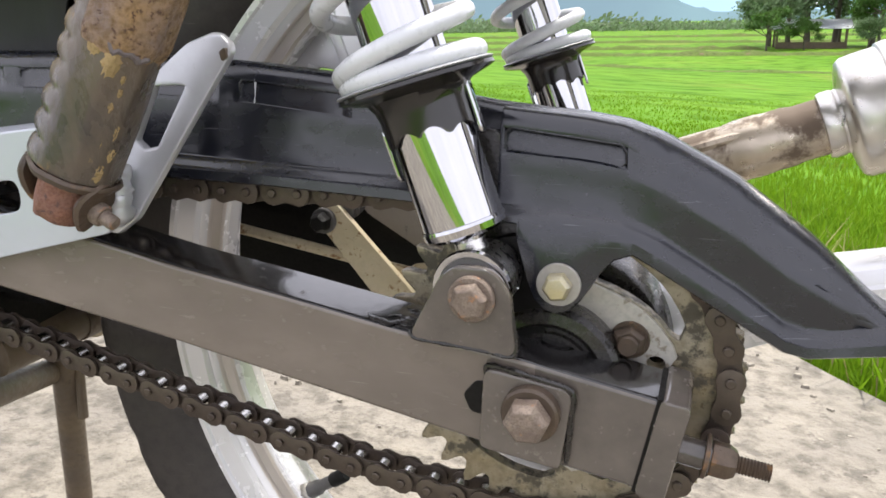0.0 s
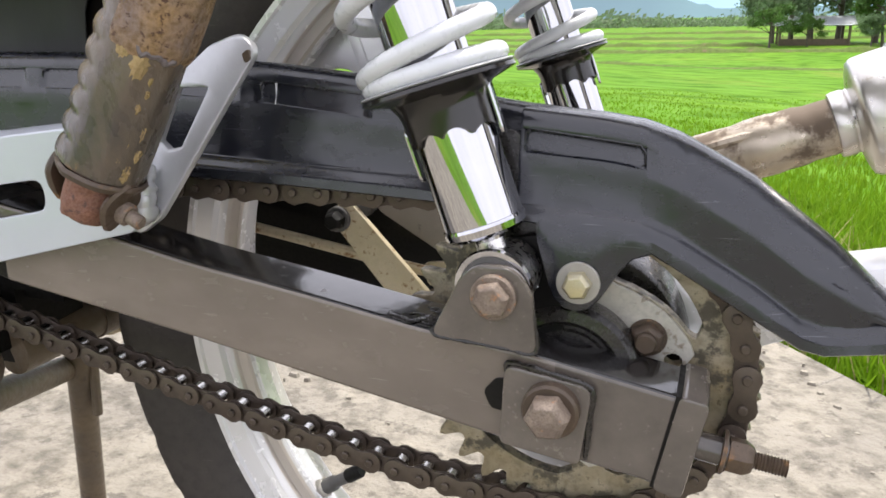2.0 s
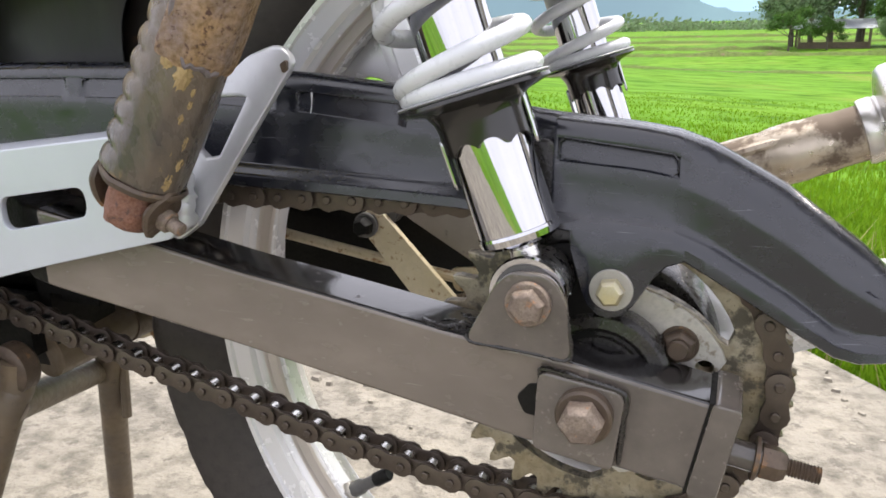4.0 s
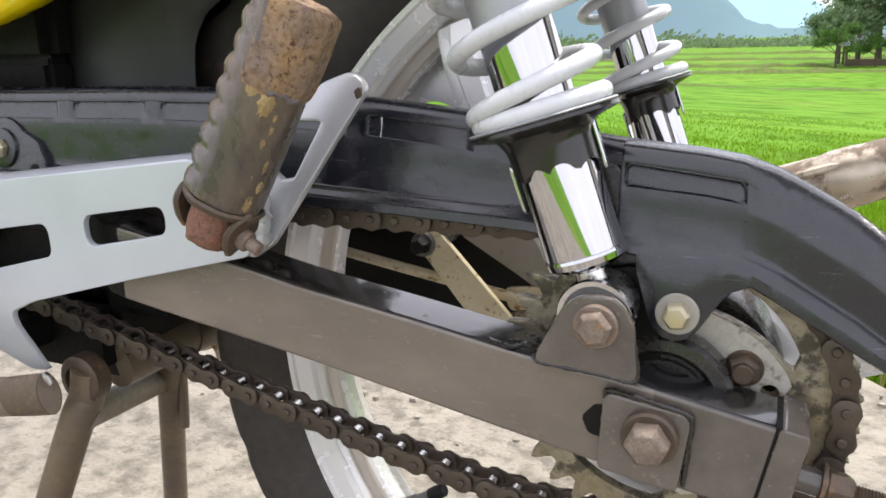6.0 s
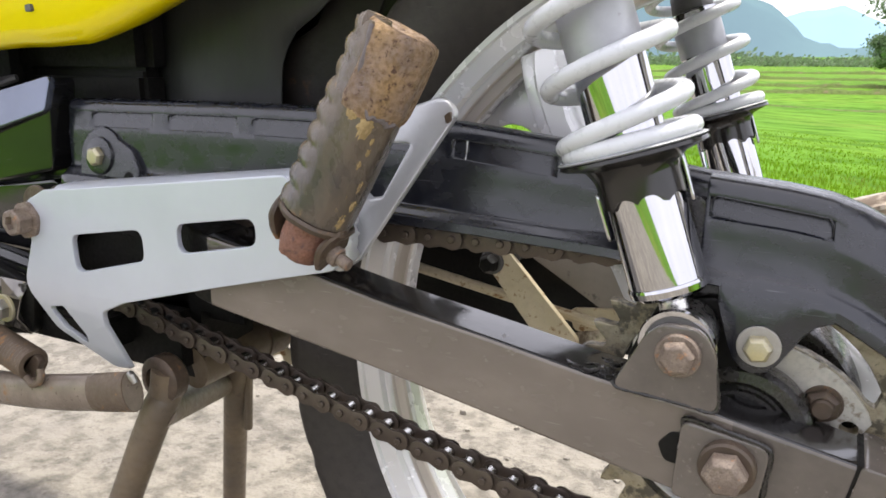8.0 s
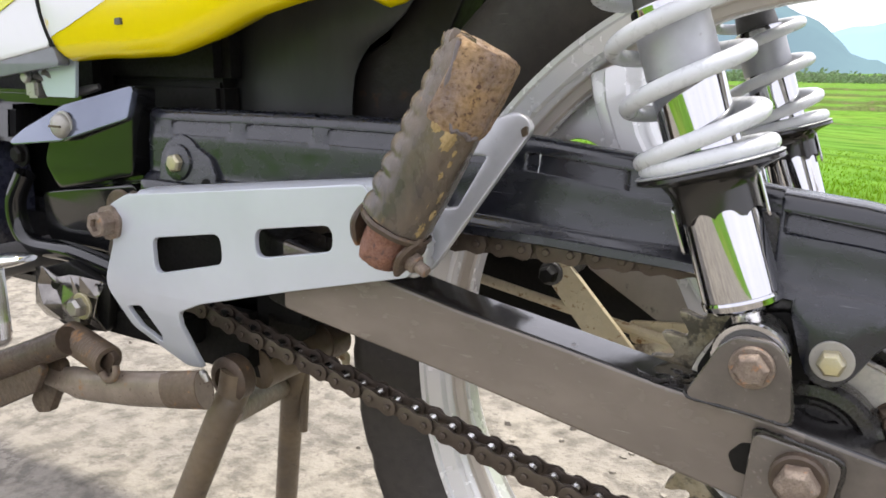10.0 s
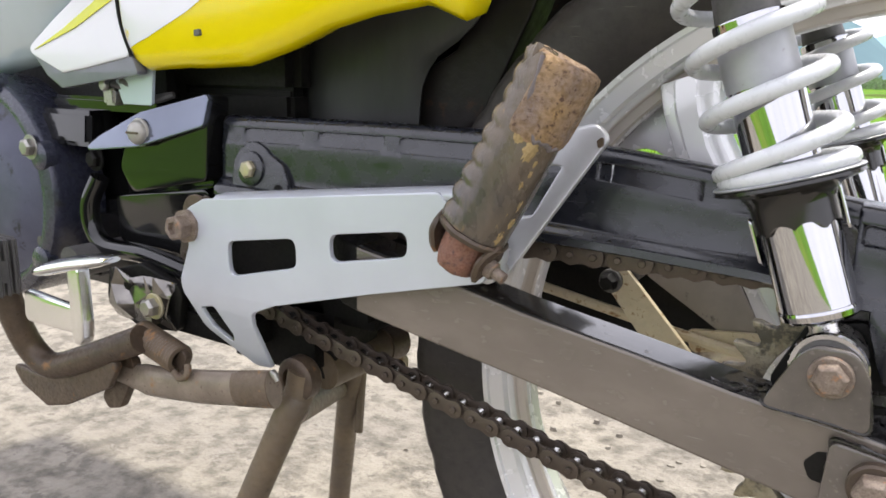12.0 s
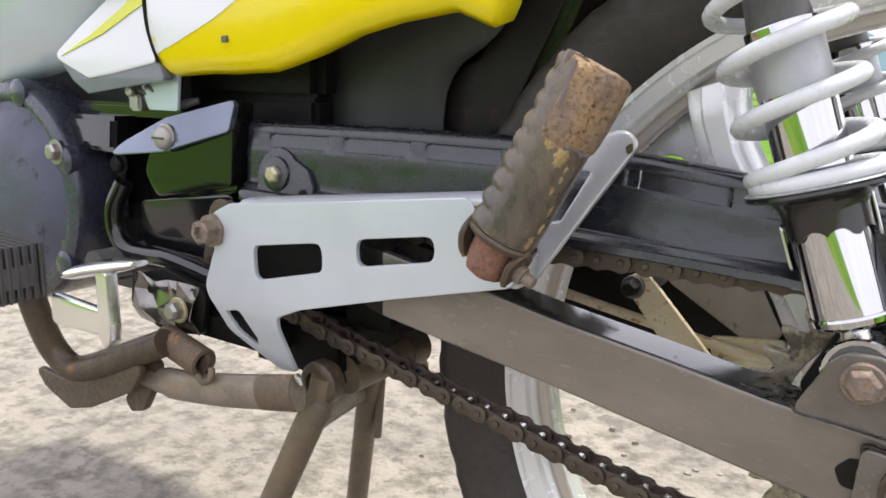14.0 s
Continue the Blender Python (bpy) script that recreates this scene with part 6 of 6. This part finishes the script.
    part("cable_clamp", join(box(-0.546, -0.532, -0.092, -0.080, 0.431, 0.444, 0.002), disc((-0.540, -0.092, 0.446), OUT, 0.004, 0.004, seg=12)), "steel", bike)
    part("pivot_housing", box(-0.455, -0.343, -0.070, 0.000, 0.240, 0.300, 0.010), "black", bike, "oily black sprocket housing")
    part("front_mass", box(-0.47, -0.305, -0.060, 0.070, 0.282, 0.425, 0.008), "black", bike, "black frame and swingarm pivot")


def bodywork():
    low = [(-0.4975, 0.4700), (-0.4920, 0.4640), (-0.4830, 0.4590), (-0.4400, 0.4615), (-0.4200, 0.4615), (-0.3810, 0.4635), (-0.3500, 0.4720), (-0.3140, 0.4850), (-0.2800, 0.4925), (-0.2420, 0.4975), (-0.2300, 0.4930), (-0.2190, 0.4885), (-0.2140, 0.4910), (-0.2105, 0.5010), (-0.2060, 0.5250)]

    def skin(x, k, lift=0.0):
        zl = along(low, x)
        y, dz = ((-0.0800, 0.0030), (-0.0930, 0.0000), (-0.0985, 0.0030), (-0.1010, 0.0100), (-0.1030, 0.0200), (-0.1040, 0.0350), (-0.1040, 0.0550), (-0.1000, 0.0900), (-0.0900, 0.1300))[k]
        return (x, y - lift, zl + dz)
    xs = [-0.4975 + 0.00362 * k for k in range(81)]
    cover = part("side_cover", sheet([[skin(x, k) for k in range(9)] for x in xs]), "yellow", bike, "glossy yellow side cover with a white flash", solid=0.0025, sharp=60)
    edge = [(-0.4975, 0.4720), (-0.4930, 0.4735), (-0.4700, 0.4805), (-0.4540, 0.4865), (-0.4270, 0.4965), (-0.4040, 0.5080), (-0.380, 0.530)]
    rows = []
    for x in [-0.4965 + 0.0028 * k for k in range(40)]:
        z0 = along(edge, x)
        zl = along(low, x)
        row = []
        for j in range(7):
            z = z0 + (0.575 - z0) * j / 6
            y = float(np.interp(z - zl, [0.0, 0.003, 0.010, 0.020, 0.035, 0.055, 0.090, 0.13], [-0.0930, -0.0985, -0.1010, -0.1030, -0.1040, -0.1040, -0.1000, -0.09]))
            row.append((x, y - 0.0019, z))
        rows.append(row)
    part("white_flash", sheet(rows), "white", cover, "white flash")
    part("badge", plate([rounded([(-0.4200, 0.4845), (-0.4155, 0.4850), (-0.4150, 0.4815), (-0.4200, 0.4810)], 0.0006)], -0.1065, -0.1040, 0.0003), "rubber_dark", cover, "small dark badge")
    # shroud ahead of the cover, with its stripe and grey lip
    sh = part("shroud", plate([rounded([(-0.5000, 0.5750), (-0.5025, 0.5110), (-0.4945, 0.4690), (-0.5500, 0.4600), (-0.5770, 0.4565), (-0.6210, 0.4720), (-0.5830, 0.4930), (-0.5440, 0.5130), (-0.5200, 0.5500)], 0.004)], -0.1040, -0.0960, 0.0018), "white", bike, "white front shroud with a lime stripe")
    part("stripe", plate([[(-0.6060, 0.4735), (-0.5540, 0.4880), (-0.5025, 0.5085), (-0.5025, 0.5200), (-0.5300, 0.5050), (-0.5700, 0.4870)]], -0.1052, -0.1042, 0.0002), "lime", sh, "lime stripe")
    part("lip", plate([rounded([(-0.4880, 0.4560), (-0.4945, 0.4685), (-0.5760, 0.4558), (-0.6180, 0.4700), (-0.6000, 0.4530), (-0.5820, 0.4440)], 0.002)], -0.1020, -0.0930, 0.001), "grey_trim", sh, "grey lower lip")
    part("seam", tube(smooth_path([(-0.4995, -0.1042, 0.575), (-0.5010, -0.1046, 0.530), (-0.5012, -0.1046, 0.505), (-0.4988, -0.1042, 0.488), (-0.4930, -0.1020, 0.4675)], 5), 0.0014, 8), "black", sh, "black seam")
    part("bracket_tab", plate([rounded([(-0.5350, 0.4580), (-0.4880, 0.4600), (-0.4920, 0.4330), (-0.5250, 0.4330)], 0.002)], -0.0890, -0.0860, 0.0006), "tank", bike, "pale blue bracket tab")
    # fuel tank flank
    rows = []
    for k in range(16):
        x = -0.86 + 0.023 * k
        rows.append([(x, -0.070 + 0.00, along([(-0.86, 0.425), (-0.716, 0.4520), (-0.626, 0.4670), (-0.583, 0.4930), (-0.50, 0.530)], x)), (x, -0.088, along([(-0.86, 0.432), (-0.716, 0.4580), (-0.626, 0.4730), (-0.583, 0.4990), (-0.50, 0.536)], x)),
                     (x, -0.112, 0.50 + 0.02 * k / 15), (x, -0.125, 0.545), (x, -0.115, 0.62), (x, -0.06, 0.69)])
    part("fuel_tank", sheet(rows), "tank", bike, "pale silver-blue fuel tank", solid=0.003, sharp=60)
    part("under_tank", box(-0.86, -0.50, -0.060, 0.06, 0.425, 0.60, 0.01), "black", bike)
    part("battery_box", join(box(-0.535, -0.3840, -0.052, -0.026, 0.4400, 0.560, 0.008), box(-0.535, -0.3890, -0.050, -0.028, 0.390, 0.445, 0.004)), "black", bike, "black battery box")
    part("seat_base", box(-0.50, -0.12, -0.075, 0.075, 0.590, 0.66, 0.02), "black", bike)
    # inner mudguard flap and rear mudguard
    right = [(0.380, -0.300), (0.43, -0.300), (0.455, -0.297), (0.470, -0.286), (0.485, -0.262), (0.52, -0.235), (0.58, -0.21)]
    flap = sheet([[(-0.415 + (along(right, z) + 0.415) * k / 10, -0.020 - 0.010 * math.sin(k * 0.33), z) for z in (0.380, 0.42, 0.435, 0.45, 0.46, 0.47, 0.48, 0.49, 0.52, 0.58)] for k in range(11)])
    part("inner_flap", flap, "flap", bike, "dusty black inner mudguard flap", solid=0.003, sharp=60)
    part("flap_edge", plate([rounded([(-0.308, 0.40), (-0.306, 0.445), (-0.297, 0.462), (-0.276, 0.473), (-0.264, 0.500), (-0.255, 0.56), (-0.20, 0.56), (-0.225, 0.50), (-0.26, 0.43)], 0.006)], -0.008, 0.020, 0.003), "mudguard", bike)
    rows = []
    for k in range(25):
        a = radians(78 + 92 * k / 24)
        r = 0.312
        rows.append([(r * math.cos(a) * f, y, Z_AXLE + r * math.sin(a) * f) for y, f in ((-0.004, 0.985), (0.002, 1.0), (0.012, 1.012), (0.03, 1.012), (0.06, 1.0), (0.068, 0.97))])
    # added plate: fills the gap behind the flap with dark, no known part
    part("air_box", plate([rounded([(-0.50, 0.34), (-0.50, 0.60), (-0.16, 0.62), (-0.185, 0.53), (-0.25, 0.45), (-0.27, 0.34)], 0.02)], 0.060, 0.120, 0.004), "mudguard", bike, "dark filler plate added behind the flap")
    part("rear_mudguard", sheet(rows), "mudguard", bike, "scuffed black rear mudguard", solid=0.003, sharp=60)
    part("frame_rail", tube(smooth_path([(-0.42, 0.05, 0.50), (-0.28, 0.062, 0.535), (-0.10, 0.070, 0.585), (0.05, 0.070, 0.61)], 5), 0.012, 14), "black", bike)


def exhaust():
    y = 0.150
    p = part("exhaust_pipe", tube(smooth_path([(-0.22, y - 0.01, 0.205), (-0.12, y, 0.245), (-0.03, y, 0.312), (0.030, y, 0.343), (0.072, y, 0.3575), (0.100, y, 0.3675), (0.126, y, 0.3770)], 5), [0.0185] * 20 + [0.0198] * 3 + [0.0190] * 3 + [0.0178] * 5, 28), "pipe", bike, "heat-stained exhaust pipe with rust", sharp=50)
    ax = (0.94, 0, 0.342)
    part("heat_ridge", tube(smooth_path([(0.0, y - 0.012, 0.3440), (0.030, y - 0.014, 0.3545), (0.060, y - 0.014, 0.3650), (0.074, y - 0.012, 0.3690)], 4), 0.0038, 8), "pipe", p)
    part("muffler", lathe([(0.0175, 0.001), (0.0200, 0.0015), (0.0208, 0.004), (0.0208, 0.009), (0.0200, 0.011), (0.0205, 0.0125), (0.0300, 0.0145), (0.0350, 0.0160), (0.0372, 0.019), (0.0376, 0.026), (0.0376, 0.038), (0.0392, 0.039), (0.0396, 0.043),
                         (0.0392, 0.047), (0.0415, 0.048), (0.0425, 0.08), (0.0430, 0.22), (0.040, 0.24), (0.0, 0.25)], (0.1180, y, 0.3740), ax, 72), "muffler", bike, "brushed chrome muffler", sharp=40)


# ---- build ----
ground()
pavement()
swingarm()
wheel()
torque_parts()
sprocket()
chain_guard()
shock(-0.108, "shock_absorber")
shock(0.128, "shock_absorber")
peg_bracket()
foot_peg()
stands()
rider_controls()
engine()
bodywork()
exhaust()
chain()
stone_chips()
blades("edge_grass", 15000, near_edge, lambda r, d: r.uniform(0.05, 0.18), 0.0030, "grass", 11, "fresh green grass along the slab edge")
blades("dry_stems", 2400, near_edge, lambda r, d: r.uniform(0.08, 0.24), 0.0017, "straw", 12, "dry straw stems among the grass")
blades("rice_plants", 90000, out_in_field, lambda r, d: r.uniform(0.05, 0.09) * (1.0 if d < 3 else 3.0 / d), 0.0030, "grass", 13, "bright green rice plants in the paddy")
for y0, x0, x1, high in ((34, -40, 30, 0.10), (50, -18, 14, 0.30), (60, -30, 3, 0.30), (78, -60, 40, 0.35), (105, -70, 60, 0.40)):
    field_bund("bank", y0, x0, x1, y0, high)
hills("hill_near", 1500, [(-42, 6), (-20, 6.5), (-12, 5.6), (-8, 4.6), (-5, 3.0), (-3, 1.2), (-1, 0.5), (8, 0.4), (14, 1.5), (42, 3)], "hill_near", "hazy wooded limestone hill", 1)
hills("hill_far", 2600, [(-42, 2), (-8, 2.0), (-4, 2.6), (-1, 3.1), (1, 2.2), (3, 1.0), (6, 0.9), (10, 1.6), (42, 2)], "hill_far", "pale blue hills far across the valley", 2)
for k, (x, y, h, lt) in enumerate(((2.6, 57, 2.6, True), (4.2, 62, 6.5, False), (7.8, 67, 7.5, False), (9.0, 55, 3.6, True), (11.5, 62, 7.0, False), (6.2, 70, 7.2, False), (14.5, 64, 7.0, False), (3.2, 66, 4.6, False), (10.2, 66, 7.8, False), (5.0, 58, 2.0, True), (8.2, 54, 1.9, False), (12.6, 58, 4.5, True))):
    tree((x, y), h, 40 + k, lt, 0.5)


def far_bushes():
    """A low belt of scrub where the fields end."""
    rnd = random.Random(77)
    verts, faces = [], []
    for k in range(240):
        b, r = radians(rnd.uniform(-20, 16)), rnd.uniform(170, 260)
        c0 = Vector((r * math.sin(b), r * math.cos(b), -1.6))
        size = rnd.uniform(0.8, 2.2) * (1.7 if rnd.random() < 0.12 else 1.0)
        for _ in range(150):
            c = c0 + Vector((rnd.gauss(0, 1.3), rnd.gauss(0, 1.0), abs(rnd.gauss(0.1, 0.38)))) * size
            n = Vector((rnd.gauss(0, 1), rnd.gauss(0, 1), rnd.gauss(0, 1))).normalized()
            u = n.orthogonal().normalized()
            v, s = n.cross(u), size * rnd.uniform(0.16, 0.30)
            i = len(verts)
            verts += [tuple(c - u * s), tuple(c + v * s * 0.6), tuple(c + u * s), tuple(c - v * s * 0.6)]
            faces.append((i, i + 1, i + 2, i + 3))
    me = bpy.data.meshes.new("far_bushes")
    me.from_pydata(verts, [], faces)
    me.materials.append(M["leaf"])
    tagged(new("far_bushes", me), "belt of dark green scrub beyond the paddies", "bushes", kind="stuff")


far_bushes()
hut(5.6, 62.5)
